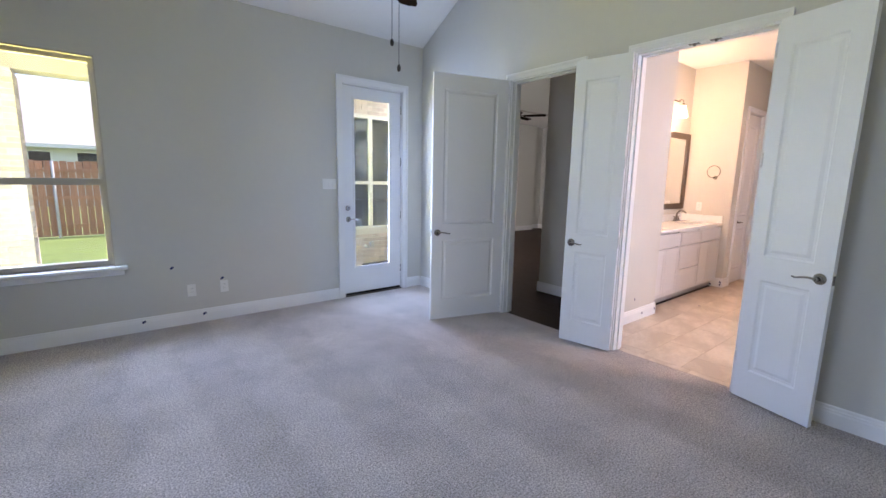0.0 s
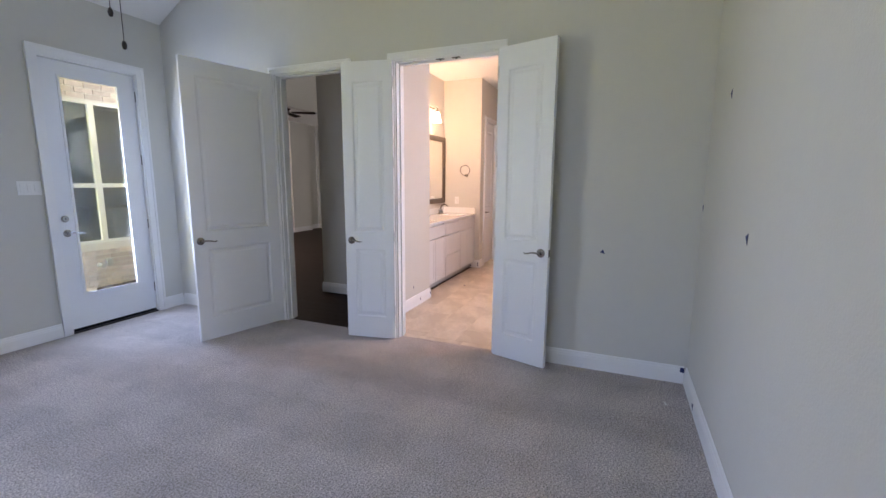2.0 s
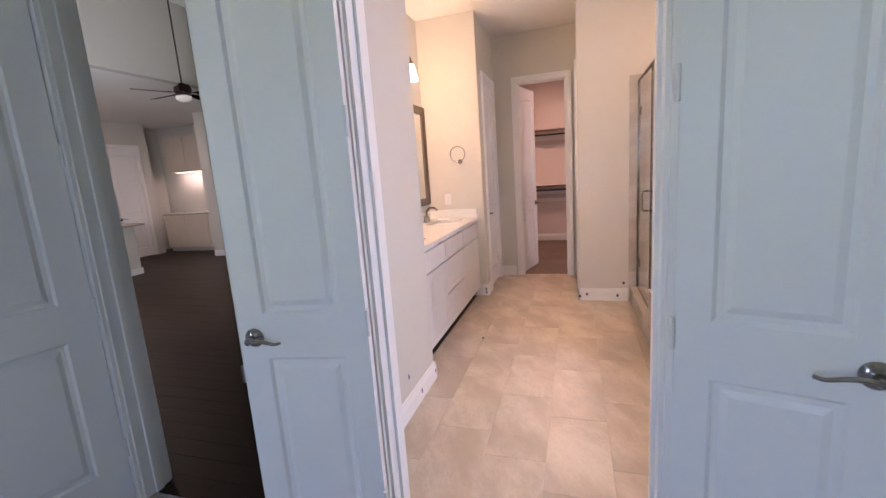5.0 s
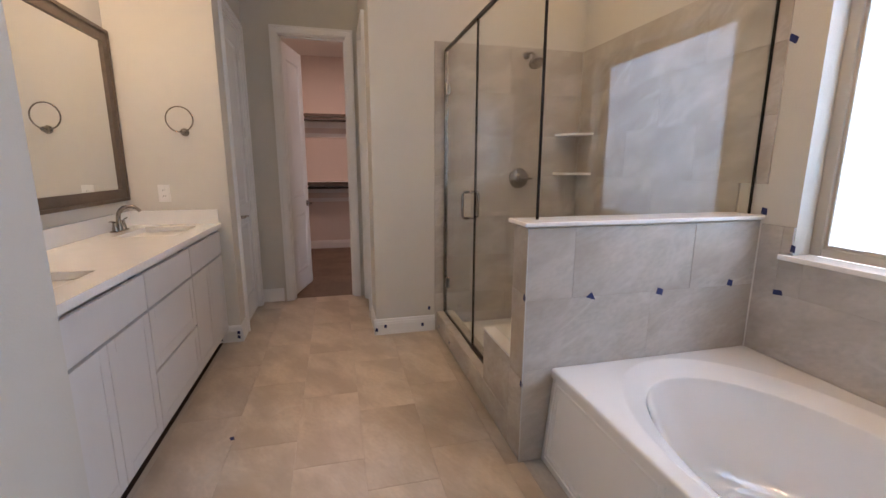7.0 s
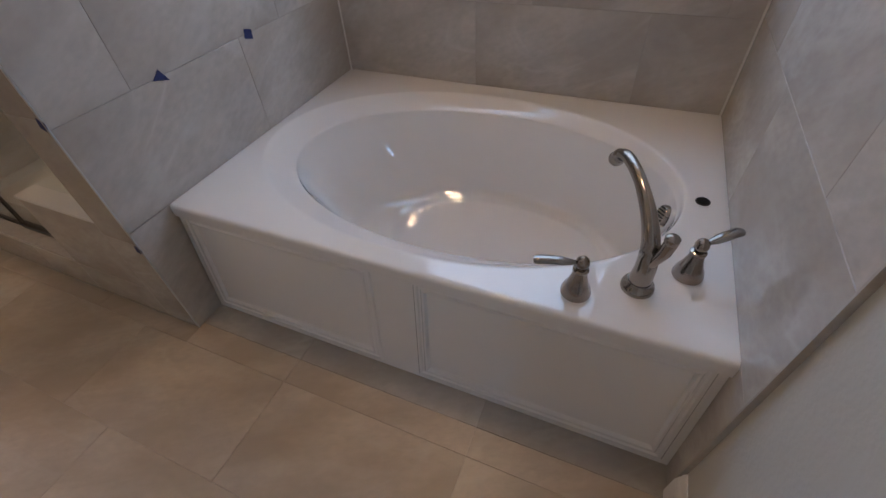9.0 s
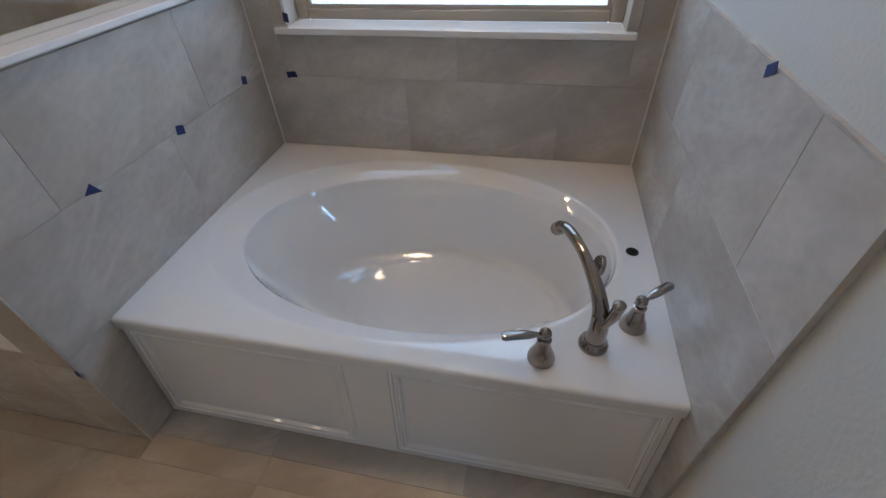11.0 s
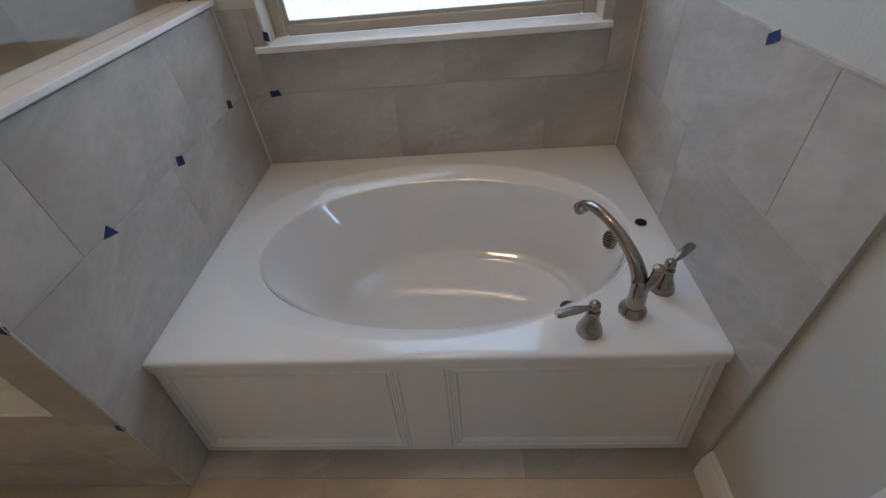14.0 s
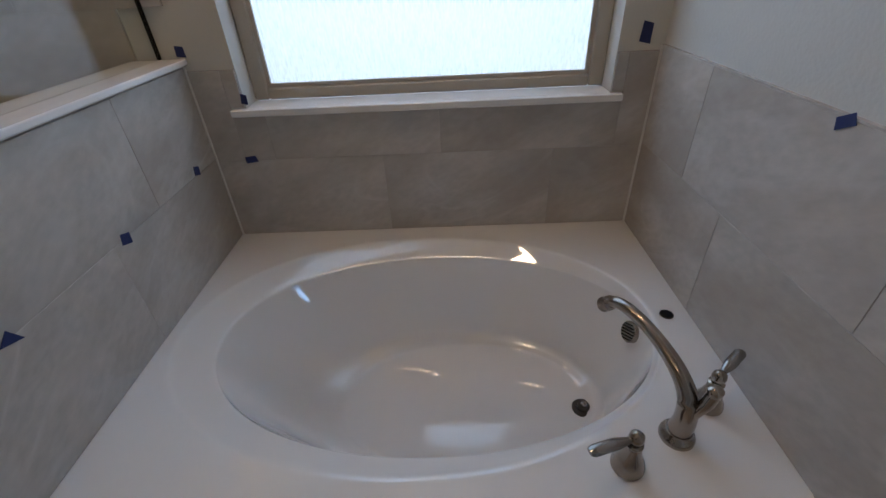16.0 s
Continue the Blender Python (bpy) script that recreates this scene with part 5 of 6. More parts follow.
def towel_ring():
    ob = thing("towel_ring", (6.64, 2.19, 1.55), "brushed nickel towel ring on a round post", "towel ring")
    m = pose(6.64, 2.19, 1.55, 0, -90)
    part("post", lathe(bmesh.new(), [(0.027, 0), (0.027, 0.006), (0.020, 0.012), (0.013, 0.03), (0.016, 0.045), (0.015, 0.055), (0.006, 0.060)], m, 24), NICKEL, ob, "", True)
    c = Vector((6.600, 2.205, 1.632))
    pts = [c + Vector((0, 0.083 * math.cos(a), 0.083 * math.sin(a))) for a in [2 * math.pi * i / 40 for i in range(41)]]
    part("ring", tube(bmesh.new(), pts, 0.0045, 10), NICKEL, ob, "", True)


towel_ring()


# ---- switches, outlets ----
def plate(name, axis, plane, out, u, z, w, h, kind):
    ob = thing(name, (plane if axis == 1 else u, u if axis == 1 else plane, z), f"white plastic {kind} on the wall", "outlet" if kind != "light switch" else "switch")

    def bx(bm, u0, u1, z0, z1, d0, d1, bev=0.0):
        lo, hi = sorted((plane + out * d0, plane + out * d1))
        if axis == 1:
            box(bm, lo, u0, z0, hi, u1, z1, bev)
        else:
            box(bm, u0, lo, z0, u1, hi, z1, bev)
        return bm
    part("cover_plate", bx(bmesh.new(), u - w / 2, u + w / 2, z - h / 2, z + h / 2, 0, 0.006, 0.002), PLASTIC, ob)
    if kind == "light switch":
        n = round(w / 0.057)
        for k in range(n):
            c = u + (k - (n - 1) / 2) * w / n * 0.86
            part("rocker", bx(bmesh.new(), c - 0.016, c + 0.016, z - 0.033, z + 0.033, 0.006, 0.010, 0.0015), PLASTIC, ob)
    else:
        for k in (-1, 1):
            r = part("receptacle", bx(bmesh.new(), u - 0.017, u + 0.017, z + k * 0.0195 - 0.0145, z + k * 0.0195 + 0.0145, 0.006, 0.008, 0.0008), PLASTIC, ob)
            for s in (-1, 1):
                part("slot", bx(bmesh.new(), u + s * 0.0065 - 0.0012, u + s * 0.0065 + 0.0012, z + k * 0.0195 - 0.004, z + k * 0.0195 + 0.006, 0.008, 0.0084), BLACK, r)
    return ob


plate("light_switch", 0, 4.52, -1, 1.881, 1.376, 0.170, 0.118, "light switch")
plate("outlet", 0, 4.52, -1, 0.425, 0.332, 0.075, 0.120, "data outlet")
plate("outlet", 0, 4.52, -1, 0.716, 0.335, 0.075, 0.120, "power outlet")
plate("outlet", 1, 6.64, -1, 2.36, 1.135, 0.075, 0.120, "power outlet")
plate("light_switch", 0, 1.945, -1, 3.622, 1.325, 0.118, 0.118, "light switch")


# ---- ceiling fans ----
def ceiling_fan(x, y, z, ceiling, turn, radius, label, chains=True, pitch=10):
    ob = thing("ceiling_fan", (x, y, ceiling), label, "ceiling fan")
    part("canopy", lathe(bmesh.new(), [(0.07, 0), (0.065, -0.03), (0.03, -0.06), (0.015, -0.065)], pose(x, y, ceiling), 24), DARKMETAL, ob, "", True)
    part("downrod", lathe(bmesh.new(), [(0.011, z + 0.12 - ceiling), (0.011, -0.05)], pose(x, y, ceiling), 12), DARKMETAL, ob, "", True)
    part("motor", lathe(bmesh.new(), [(0.03, 0.14), (0.06, 0.12), (0.115, 0.08), (0.12, 0.02), (0.09, -0.02), (0.05, -0.03)], pose(x, y, z), 32), DARKMETAL, ob, "", True)
    bowl = part("light_bowl", lathe(bmesh.new(), [(0.055, -0.03), (0.105, -0.045), (0.10, -0.085), (0.06, -0.12), (0.01, -0.128)], pose(x, y, z), 28), FANGLOW, ob, "frosted glass bowl", True)
    for k in range(5):
        m = pose(x, y, z, 0, 0, turn + 72 * k) @ pose(0, 0, 0.0, pitch)
        bm = bmesh.new()
        outline = [(0.17, -0.045), (0.30, -0.058), (radius - 0.06, -0.068), (radius - 0.015, -0.055), (radius, 0), (radius - 0.015, 0.055), (radius - 0.06, 0.068), (0.30, 0.058), (0.17, 0.045)]
        lo = [bm.verts.new(m @ Vector((a, b, -0.003))) for a, b in outline]
        hi = [bm.verts.new(m @ Vector((a, b, 0.004))) for a, b in outline]
        for i in range(len(outline)):
            bm.faces.new((lo[i], lo[(i + 1) % len(outline)], hi[(i + 1) % len(outline)], hi[i]))
        bm.faces.new(lo), bm.faces.new(hi)
        bl = part("blade", bm, FANBLADE, ob, "dark brown wooden fan blade")
        bm = bmesh.new()
        box(bm, 0.09, -0.018, 0.004, 0.22, 0.018, 0.010, m=m)
        part("blade_iron", bm, DARKMETAL, bl)
    if chains:
        for dx, bottom in ((-0.02, 2.185), (0.025, 2.06)):
            bm = lathe(bmesh.new(), [(0.0018, bottom), (0.0018, z - 0.02)], pose(x + dx, y, 0), 6)
            ch = part("pull_chain", bm, DARKMETAL, ob)
            part("fob", lathe(bmesh.new(), [(0.004, 0.018), (0.008, 0.012), (0.011, -0.002), (0.008, -0.016), (0.003, -0.020)], pose(x + dx, y, bottom), 12), DARKMETAL, ch, "", True)
    return ob


ceiling_fan(1.13, 1.93, 2.63, 4.0, 50, 0.68, "dark bronze bedroom ceiling fan with pull chains")
ceiling_fan(7.13, 6.45, 2.86, 4.2, 13, 0.66, "dark bronze living room fan with frosted bowl", False, -13)

# ---- closet shelves ----
for z in (2.06, 1.06):
    sh = thing("closet_shelf", (10.2, 1.4, z), "painted closet shelf with dark edge and hanging rod", "shelf", "closet shelves")
    part("board", boxes((10.09, 0.445, z, 10.398, 2.355, z + 0.02)), TRIM, sh)
    part("edge_band", boxes((10.075, 0.445, z - 0.020, 10.0895, 2.355, z + 0.022)), SHELFWOOD, sh, "dark wood front edge")
    part("cleat", boxes((10.38, 0.445, z - 0.16, 10.398, 2.355, z - 0.06), (10.380, 0.445, z - 0.30, 10.398, 2.355, z - 0.24)), TRIM, sh)
    part("rod", tube(bmesh.new(), [(10.13, 0.445, z - 0.07), (10.13, 2.355, z - 0.07)], 0.016, 14), DARKMETAL, sh, "dark hanging rod", True)
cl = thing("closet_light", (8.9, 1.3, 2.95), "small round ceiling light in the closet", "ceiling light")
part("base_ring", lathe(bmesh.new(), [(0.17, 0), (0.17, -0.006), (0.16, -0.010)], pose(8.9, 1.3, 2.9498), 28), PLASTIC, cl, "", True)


# ---- recessed lights ----
def downlight(x, y, z):
    ob = thing("downlight", (x, y, z), "lit round recessed ceiling light", "ceiling light", "recessed lights")
    part("trim_ring", lathe(bmesh.new(), [(0.095, 0), (0.092, -0.005), (0.075, -0.007)], pose(x, y, z - 0.0002), 28), PLASTIC, ob, "", True)
    part("lens", lathe(bmesh.new(), [(0.074, -0.0072), (0.070, -0.0085)], pose(x, y, z), 28), DOWNGLOW, ob, "", True)


downlight(5.95, 7.21, 3.05)
downlight(7.67, 9.33, 3.05)
downlight(5.80, -0.22, 3.08)
downlight(4.22, -0.30, 3.08)


# ---- kitchen ----
def kitchen():
    isl = thing("kitchen_island", (6.6, 9.05, 0), "greige kitchen island with stone top", "kitchen island")
    part("body", boxes((4.9, 8.66, 0, 7.66, 9.4, 0.885)), WALL, isl)
    part("base_trim", boxes((4.88, 8.642, 0, 7.678, 8.6595, 0.11), (7.6605, 8.66, 0, 7.678, 9.4, 0.11)), TRIM, isl)
    bm = bmesh.new()
    box(bm, 4.8, 8.56, 0.886, 7.80, 9.5, 0.925, 0.004)
    part("top", bm, GRANITE, isl, "speckled grey granite top")
    tw = thing("oven_cabinet", (8.05, 10.85, 0), "cream tall oven cabinet", "cabinet")
    part("body", boxes((7.62, 10.62, 0.0, 8.50, 11.098, 2.56)), CREAM, tw)
    part("cornice", boxes((7.59, 10.575, 2.56, 8.53, 11.098, 2.63)), CREAM, tw)
    for a, b in ((7.64, 8.055), (8.065, 8.48)):
        bm = boxes((a, 10.60, 2.10, b, 10.6195, 2.53))
        part("door", bm, CREAM, tw)
    part("drawer_front", boxes((7.64, 10.60, 0.11, 8.48, 10.6195, 0.60)), CREAM, tw)
    mw = thing("microwave", (8.05, 10.6, 1.55), "built-in stainless microwave with black glass", "microwave")
    part("trim_frame", boxes((7.66, 10.585, 1.53, 8.46, 10.6195, 2.06)), APPLIANCE, mw)
    part("window", boxes((7.76, 10.578, 1.64, 8.30, 10.5845, 1.95)), BLACKGLASS, mw)
    part("control_panel", boxes((8.31, 10.578, 1.64, 8.39, 10.5845, 1.95)), BLACKGLASS, mw)
    ov = thing("wall_oven", (8.05, 10.6, 0.65), "built-in stainless oven with black glass door", "oven")
    part("frame", boxes((7.66, 10.588, 0.65, 8.46, 10.6195, 1.50)), APPLIANCE, ov)
    part("control_strip", boxes((7.67, 10.575, 1.36, 8.45, 10.5875, 1.48)), BLACKGLASS, ov)
    part("clock", boxes((8.02, 10.573, 1.40, 8.14, 10.5748, 1.44)), CLOCKGLOW, ov, "blue lit clock")
    part("door_glass", boxes((7.70, 10.575, 0.70, 8.42, 10.5875, 1.28)), BLACKGLASS, ov)
    part("handle", tube(bmesh.new(), [(7.72, 10.545, 1.315), (8.40, 10.545, 1.315)], 0.012, 12), APPLIANCE, ov, "", True)
    pd = thing("pendant_light", (7.16, 8.7, 3.05), "pendant lamp with lit frosted cone shade", "pendant light")
    part("canopy", lathe(bmesh.new(), [(0.065, 0), (0.06, -0.02), (0.01, -0.028)], pose(7.16, 8.7, 3.0498), 24), NICKEL, pd, "", True)
    part("rod", lathe(bmesh.new(), [(0.006, -0.87), (0.006, -0.02)], pose(7.16, 8.7, 3.05), 10), NICKEL, pd, "", True)
    bm = lathe(bmesh.new(), [(0.022, 2.19), (0.03, 2.17), (0.125, 2.035), (0.122, 2.033)], pose(7.16, 8.7, 0), 28)
    s = part("shade", bm, PENDANTGLOW, pd, "lit frosted glass cone", True)
    part("cap", lathe(bmesh.new(), [(0.012, 2.22), (0.026, 2.205), (0.026, 2.19)], pose(7.16, 8.7, 0), 20), NICKEL, pd, "", True)
    bc = thing("base_cabinet", (10.2, 9.9, 0), "cream kitchen base cabinet", "cabinet")
    part("body", boxes((9.92, 8.59, 0.1, 10.548, 10.59, 0.885)), CREAM, bc)
    for k in range(3):
        part("door", boxes((9.900, 8.60 + k * 0.665, 0.13, 9.9195, 9.255 + k * 0.665, 0.86)), CREAM, bc)
    part("toe_kick", boxes((9.98, 8.59, 0, 10.548, 10.59, 0.099)), TOEKICK, bc)
    ct = part("kitchen_counter", boxes((9.89, 8.585, 0.886, 10.549, 10.597, 0.925)), GRANITE)
    tagged(ct, "speckled grey granite kitchen counter", "countertop")
    uc = thing("wall_cabinet", (10.38, 9.9, 1.9), "cream kitchen wall cabinet", "cabinet")
    part("body", boxes((10.21, 9.3, 1.92, 10.549, 10.59, 2.76)), CREAM, uc)
    for k in range(2):
        part("door", boxes((10.19, 9.32 + k * 0.635, 1.94, 10.2095, 9.945 + k * 0.635, 2.74)), CREAM, uc)

    us = thing("under_cabinet_light", (10.40, 9.9, 1.9), "slim lit strip under the kitchen wall cabinet", "cabinet light")
    part("housing", boxes((10.34, 9.40, 1.905, 10.42, 10.50, 1.9195)), PLASTIC, us)
    part("lens", boxes((10.35, 9.42, 1.9005, 10.41, 10.48, 1.9048)), DOWNGLOW, us)


kitchen()


# ---- outside ----
def outdoors():
    g = part("ground", boxes((-90, 4.69, -0.4, 90, 160, -0.15), (-90, -160, -0.4, 90, -0.93, -0.15), (-90, -0.93, -0.4, -2.1, 4.69, -0.15), (10.75, -0.93, -0.4, 90, 4.69, -0.15)), GRASS)
    S(g, "sunlit green lawn", "lawn")
    S(part("patio_slab", boxes((-1.6, 4.69, -0.149, 2.19, 7.45, -0.12), (2.19, 4.69, -0.149, 3.84, 6.28, -0.12)), CONCRETE), "grey concrete patio slab", "patio")
    S(part("patio_ceiling", boxes((-1.6, 4.69, 2.98, 3.84, 7.45, 3.10)), SOFFIT), "painted patio ceiling", "ceiling")
    S(part("patio_beam", boxes((-1.6, 7.05, 2.635, 2.19, 7.40, 2.98)), SOFFIT), "painted patio beam", "beam")
    S(part("roof_deck", boxes((-2.6, -1.4, 4.35, 10.8, 7.8, 4.5), (-2.6, 7.8, 4.35, 2.0, 7.81, 4.5)), SHINGLE), "shingled roof over the house", "roof")
    col = thing("patio_column", (-1.11, 7.22, -0.12), "pale brick patio column", "column")
    x0, x1, y0, y1 = -1.36, -0.872, 6.99, 7.46
    part("core", boxes((x0 + 0.012, y0 + 0.012, -0.12, x1 - 0.012, y1 - 0.012, 2.634)), MORTAR, col)
    me = {}

    def brick(parent, plane, u0, u1, z0, at):
        key = round(u1 - u0, 3)
        if key not in me:
            bm = bmesh.new()
            box(bm, -key / 2, -0.006, -0.029, key / 2, 0.012, 0.029)
            d = bpy.data.meshes.new("brick")
            bm.to_mesh(d)
            bm.free()
            d.materials.append(BRICK)
            me[key] = d
        ob = new("brick", me[key])
        ob.parent = parent
        if parent.type == "EMPTY":
            ob.matrix_parent_inverse = parent.matrix_basis.inverted()
        ob.matrix_basis = pose((u0 + u1) / 2, at, z0 + 0.029) if plane == "y" else pose(at, (u0 + u1) / 2, z0 + 0.029, 0, 0, 90)
    z, k = -0.115, 0
    while z < 2.57:
        for a, b in (((x0, x0 + 0.235), (x0 + 0.245, x1)) if k % 2 else ((x0, x0 + 0.115), (x0 + 0.125, x0 + 0.36), (x0 + 0.37, x1))):
            brick(col, "y", a, b, z, y0 + 0.006)
        for a, b in (((y0 + 0.02, y0 + 0.24), (y0 + 0.25, y1)) if k % 2 else ((y0 + 0.02, y0 + 0.12), (y0 + 0.13, y0 + 0.35), (y0 + 0.36, y1))):
            brick(col, "x", a, b, z, x1 - 0.006)
        z += 0.068
        k += 1
    wn_ = bpy.data.objects["wall_nook_window"]
    z, k = -0.166, 0
    while z < 2.95:
        u = 2.205 - (0.1 if k % 2 else 0)
        while u < 3.84:
            a, b = max(u, 2.205), min(u + 0.2, 3.845)
            inside = 0.53 < z + 0.06 and z < 2.47
            if inside and b > 2.49 and a < 3.86:
                b = min(b, 2.49) if a < 2.45 else a
            if b - a > 0.04:
                brick(wn_, "y", a, b, z, 6.294)
            u += 0.21
        z += 0.068
        k += 1
    bm = bmesh.new()
    for k in range(44):
        for c in range(-1, 4):
            a, b = max(5.52, 5.54 + c * 0.21 - (0.1 if k % 2 else 0)), min(6.285, 5.74 + c * 0.21 - (0.1 if k % 2 else 0))
            if b - a > 0.03:
                box(bm, 3.838, a, -0.03 + k * 0.068, 3.852, b, 0.028 + k * 0.068)
    tagged(part("brick_facing", bm, BRICK, bpy.data.objects["wall_living_west"]), "pale brick facing", kind="stuff")
    win = thing("window_3", (3.17, 6.38, 0.6), "white four-light nook window with dark panes", "window", kind="structure")
    xs = (2.50, 2.92, 3.41, 3.85)
    f = 0.04
    part("window_frame", boxes((2.50, 6.285, 0.60, 2.50 + f, 6.36, 2.46), (3.85 - f, 6.285, 0.60, 3.85, 6.36, 2.46), (2.54, 6.285, 0.60, 3.81, 6.36, 0.60 + f), (2.54, 6.285, 2.46 - f, 3.81, 6.36, 2.46)), WHITEFRAME, win)
    for x in xs[1:3]:
        part("mullion", boxes((x - 0.035, 6.283, 0.64, x + 0.035, 6.355, 2.42)), WHITEFRAME, win)
    for a, b in zip(xs, xs[1:]):
        a2, b2 = a + (0.04 if a == 2.50 else 0.035), b - (0.04 if b == 3.85 else 0.035)
        part("meeting_rail", boxes((a2, 6.29, 1.345, b2, 6.35, 1.40)), WHITEFRAME, win)
        for z0, z1 in ((0.64, 1.345), (1.40, 2.42)):
            p = part("pane", boxes((a2, 6.318, z0, b2, 6.322, z1)), DARKPANE, win)
            p.visible_shadow = False
    hb = thing("hose_bib", (3.35, 6.29, 0.35), "grey hose bib on the brick wall", "faucet")
    bm = lathe(bmesh.new(), [(0.035, 0), (0.03, 0.02), (0.02, 0.07), (0.028, 0.08), (0.028, 0.095)], pose(3.30, 6.288, 0.30, 90), 16)
    part("body", bm, POST, hb, "", True)
    part("outlet_box", boxes((3.38, 6.25, 0.27, 3.45, 6.2875, 0.38), bevel=0.006), POST, hb)
    # fence
    fe = thing("fence", (-1, 13.9, -0.15), "reddish cedar picket fence with steel posts", "fence")
    rng = random.Random(3)
    pm = {}
    x = -9.0
    while x < 9.0:
        v = rng.choice((0, 1, 2))
        if v not in pm:
            bm = bmesh.new()
            box(bm, -0.067, 0, 0, 0.067, 0.018, 1.83 + 0.012 * v)
            d = bpy.data.meshes.new("picket")
            bm.to_mesh(d)
            bm.free()
            d.materials.append(CEDAR)
            pm[v] = d
        p = new("picket", pm[v])
        p.parent, p.matrix_parent_inverse = fe, fe.matrix_basis.inverted()
        p.matrix_basis = pose(x, 13.93, -0.12)
        x += 0.142 + rng.random() * 0.008
    for z in (0.10, 0.80, 1.45):
        part("rail", boxes((-9, 13.885, z, 9, 13.925, z + 0.075)), CEDAR, fe)
    for x in (-8.2, -5.8, -3.4, -1.02, 1.4, 3.8, 6.2, 8.6):
        part("post", lathe(bmesh.new(), [(0.033, -0.15), (0.033, 1.70), (0.02, 1.72)], pose(x, 13.85, 0), 12), POST, fe, "", True)
    # neighbour
    ho = thing("house", (-1, 30, -0.15), "pale neighbouring house with grey roof", "house")
    part("wall", boxes((-14, 27, -0.15, 12, 36, 2.75)), SIDING, ho)
    bm = bmesh.new()
    a = [(-14.6, 26.4, 2.7), (12.6, 26.4, 2.7), (9.0, 31.5, 6.2), (-11.0, 31.5, 6.2), (-14.6, 36.6, 2.7), (12.6, 36.6, 2.7)]
    v = [bm.verts.new(p) for p in a]
    for q in ((0, 1, 2, 3), (1, 5, 2), (4, 3, 2, 5), (0, 3, 4)):
        bm.faces.new([v[i] for i in q])
    bm.faces.new([v[i] for i in (0, 4, 5, 1)])
    part("roof", bm, SHINGLE, ho, "grey shingle hip roof")
    for x in (-4.6, -2.6, -0.9, 0.6):
        w = part("window", boxes((x, 26.94, 1.55, x + 0.9, 26.999, 2.45)), WHITEFRAME, ho)
        part("pane", boxes((x + 0.08, 26.93, 1.63, x + 0.82, 26.9395, 2.37)), BLACKGLASS, w)
    part("fascia", boxes((-14.6, 26.36, 2.55, 12.6, 26.399, 2.72)), WHITEFRAME, ho)


outdoors()


# glowing sheet added outside so that the obscure pane looks bright
BACKGLOW = glow_material("backdrop_glow", (1.0, 0.91, 0.88), 1.45)
S(part("backdrop", boxes((-1.0, -4.6, -0.15, 9.0, -4.55, 5.0)), BACKGLOW), "glowing sheet added outside to brighten the obscure window", "backdrop")


# ---- blue tape marks left by the painters ----
def tape(axis, plane, out, u, z, w=0.03, h=0.025, turn=0.0, tri=False):
    bm = bmesh.new()
    pts = [(-w / 2, -h / 2), (w / 2, -h / 2 * 0.7), (w / 2 * 0.1, h / 2)] if tri else [(-w / 2, -h / 2), (w / 2, -h / 2 * 0.8), (w / 2 * 0.9, h / 2), (-w / 2 * 0.85, h / 2 * 0.8)]
    c, s = math.cos(radians(turn)), math.sin(radians(turn))
    for d in (0.0006, 0.0018):
        vs = []
        for a, b in pts:
            a, b = a * c - b * s, a * s + b * c
            vs.append(bm.verts.new((plane + out * d, u + a, z + b) if axis == 1 else ((u + a, plane + out * d, z + b) if axis == 0 else (u + a, z + b, plane + d))))
        bm.faces.new(vs)
    bm.verts.ensure_lookup_table()
    n = len(pts)
    for i in range(n):
        bm.faces.new((bm.verts[i], bm.verts[(i + 1) % n], bm.verts[n + (i + 1) % n], bm.verts[n + i]))
    ob = part("tape_mark", bm, TAPE)
    tagged(ob, "torn bit of dark blue painter's tape", "tape", "painter's tape marks")


T = 4.8538
for u, z, tri, w in ((0.128, 0.771, True, 0.050), (-0.227, 0.766, False, 0.036), (-0.622, 0.782, False, 0.032)):
    tape(1, T, -1, u, z, w, 0.032, 12, tri)
TS = -0.7598
tape(0, TS, 1, 4.726, 0.761, 0.045, 0.026, -10)
tape(0, TS, 1, 4.689, 0.972, 0.022, 0.035, 5)
tape(0, -0.77, 1, 4.853, 1.124, 0.03, 0.035, 0)
tape(0, -0.77, 1, 3.384, 1.117, 0.036, 0.065, 3)
tape(0, -0.77, 1, 4.836, 1.881, 0.05, 0.03, 30)
tape(1, 3.3305, 1, -0.020, 1.072, 0.042, 0.024, 25)
for z in (0.381, 0.780):
    tape(0, 0.4405, 1, 4.862, z, 0.026, 0.030, 15)
for y, z in ((0.56, 0.06), (0.86, 0.07), (0.93, 0.045), (0.50, 0.19)):
    tape(1, 6.503 if z < 0.13 else 6.52, -1, y, z, 0.022, 0.03, 10)
for x in (6.1, 6.42):
    tape(0, 0.4405, 1, x, 0.06, 0.02, 0.025, 20)
for y, z in ((1.965, 0.075), (1.965, 0.040), (2.09, 0.03)):
    tape(1, 6.623, -1, y, z, 0.022, 0.026, 8)
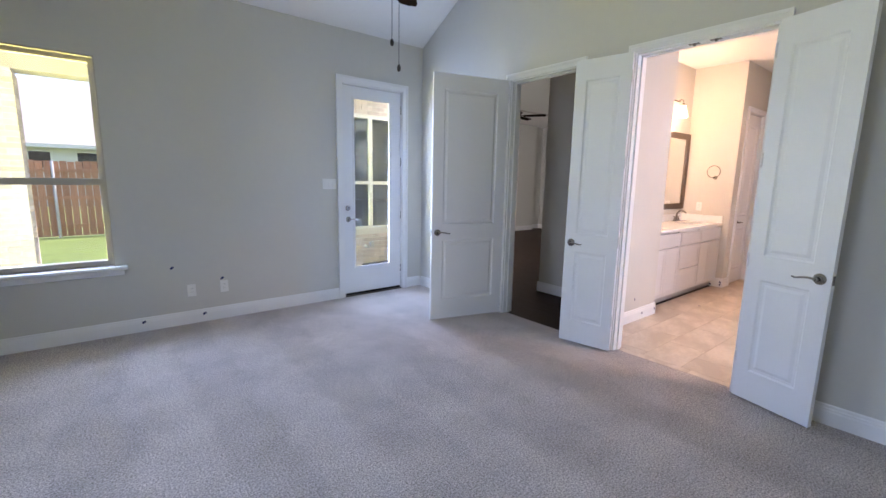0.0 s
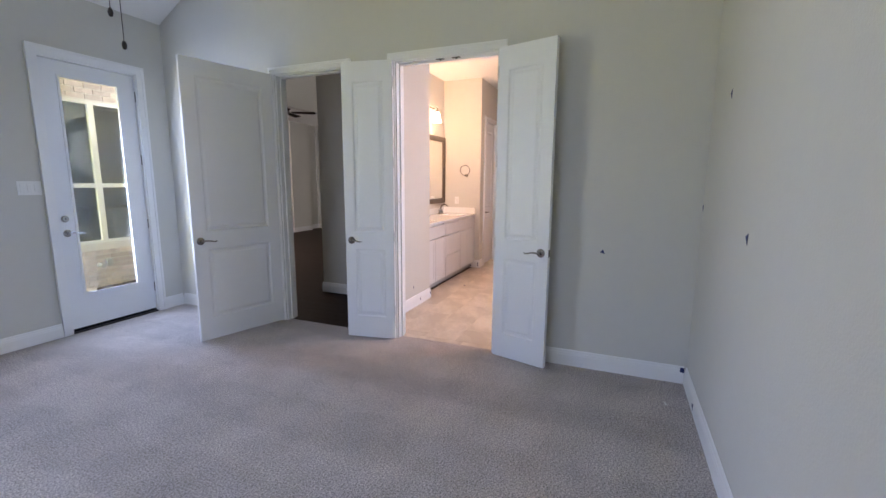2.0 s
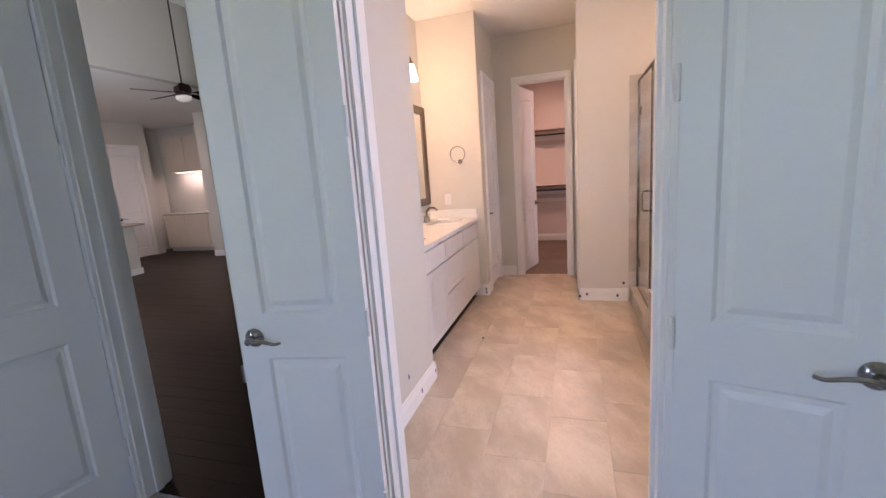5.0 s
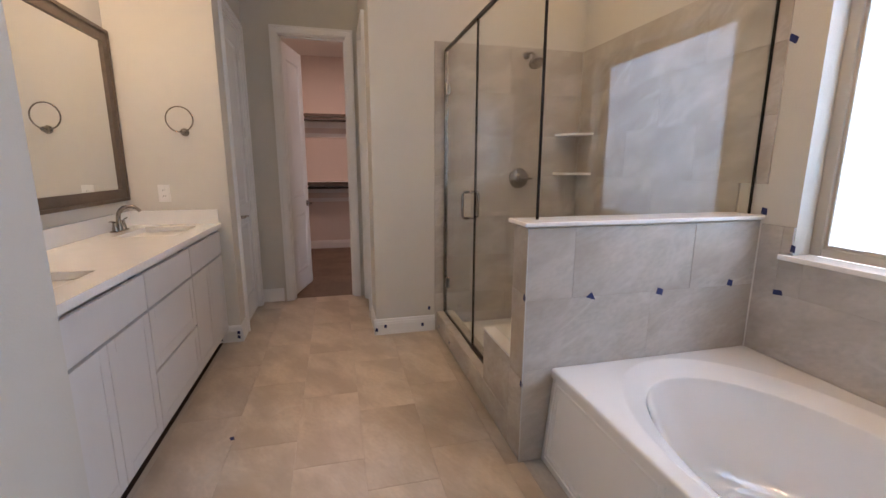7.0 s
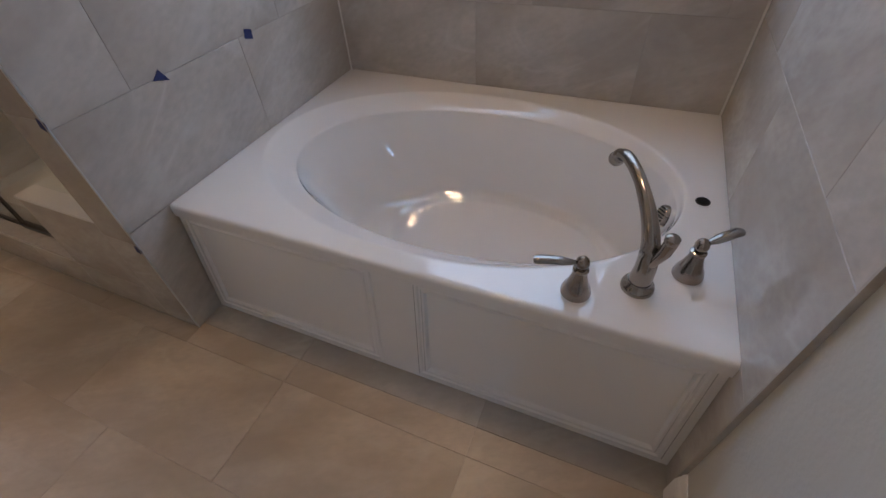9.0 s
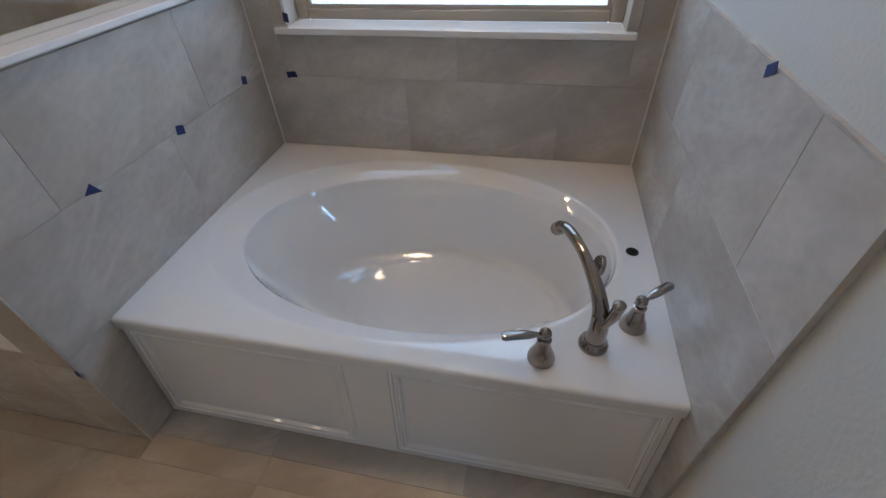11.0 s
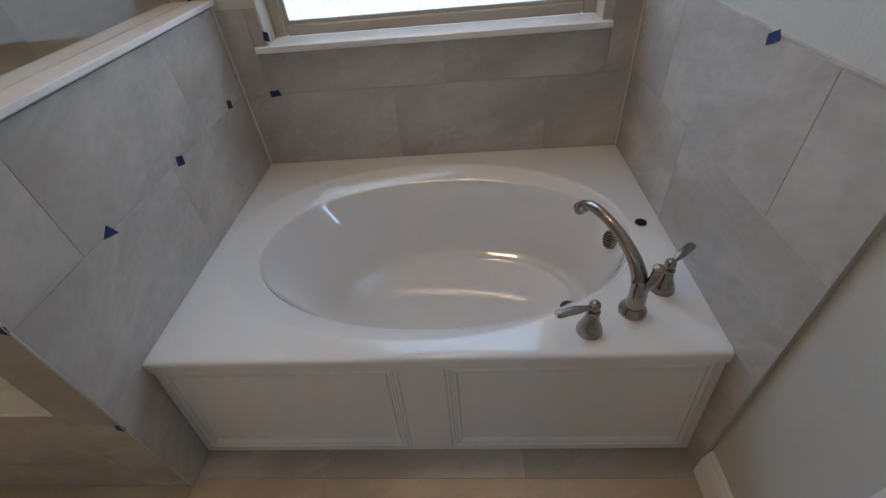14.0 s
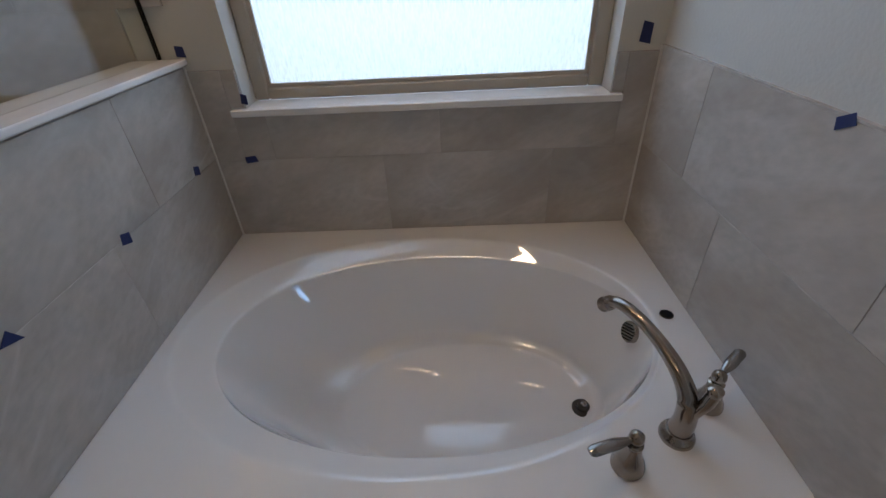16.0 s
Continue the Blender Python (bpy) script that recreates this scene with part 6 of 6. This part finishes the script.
for x, z in ((4.127, 0.237), (4.28, 0.066), (4.565, 0.066)):
    tape(0, 1.945 if z > 0.13 else 1.928, -1, x, z, 0.016, 0.030, 12)
tape(2, 0.0, 1, 5.349, 1.750, 0.03, 0.02, 20)
for x, z in ((0.274, 0.571), (0.70, 0.42), (0.02, 0.09), (0.52, 0.085)):
    tape(0, 4.52 if z > 0.14 else 4.503, -1, x, z, 0.034, 0.022, 25)
tape(1, 3.19, -1, -0.107, 0.938, 0.04, 0.03, 15, True)
tape(1, 3.173, -1, -0.70, 0.105, 0.03, 0.04, 0)
for x, z in ((3.17, 1.29), (2.65, 1.94), (2.03, 1.217), (2.74, 0.05)):
    tape(0, -0.73 if z > 0.13 else -0.713, 1, x, z, 0.05, 0.045, 35, True)

scrap = bmesh.new()
box(scrap, -0.021, -0.006, 0.0, 0.021, 0.006, 0.004, 0.001, pose(2.807, -0.568, 0.001, 0, 0, 12))
tagged(part("paper_scrap", scrap, PLASTIC), "small white scrap lying on the carpet", "scrap")

# ---- floor tiles ----
rows_y = [0.30, 0.418, 0.503, 0.814, 1.124, 1.434, 1.744, 2.055, 2.36]
for k, (a, b) in enumerate(zip(rows_y, rows_y[1:])):
    off = (0.505, 0.505, 0.505, 0.30, 0.505, 0.10, 0.40, 0.22)[k]
    x = 3.322 - 0.61 + off
    lo = 3.322
    while x < 7.66:
        u0, u1 = max(x, lo), min(x + 0.61, 7.66)
        if k < 2:
            u1 = min(u1, 4.854 if k == 0 else 4.854)
        elif k == 2:
            pass
        if b > 0.44 or u1 <= 4.86:
            if not (k >= 7 and (u0 < 6.7)):
                # first row in greyer wall stone, standing in for shade along the tub
                tile(floor_bath, "z+", WTILE if k == 0 else FTILE, -0.008, (u0, u1), (a, b))
        x += 0.61
        if k < 2 and u1 >= 4.85:
            break
for u in ((4.854, 5.30), (5.30, 5.91), (5.91, 6.52)):
    tile(floor_bath, "z+", FTILE, -0.008, u, (0.441, 0.503))
for v in ((0.738, 1.045), (1.045, 1.352), (1.352, 1.632)):
    tile(floor_bath, "z+", FTILE, -0.008, (3.247, 3.322), v)
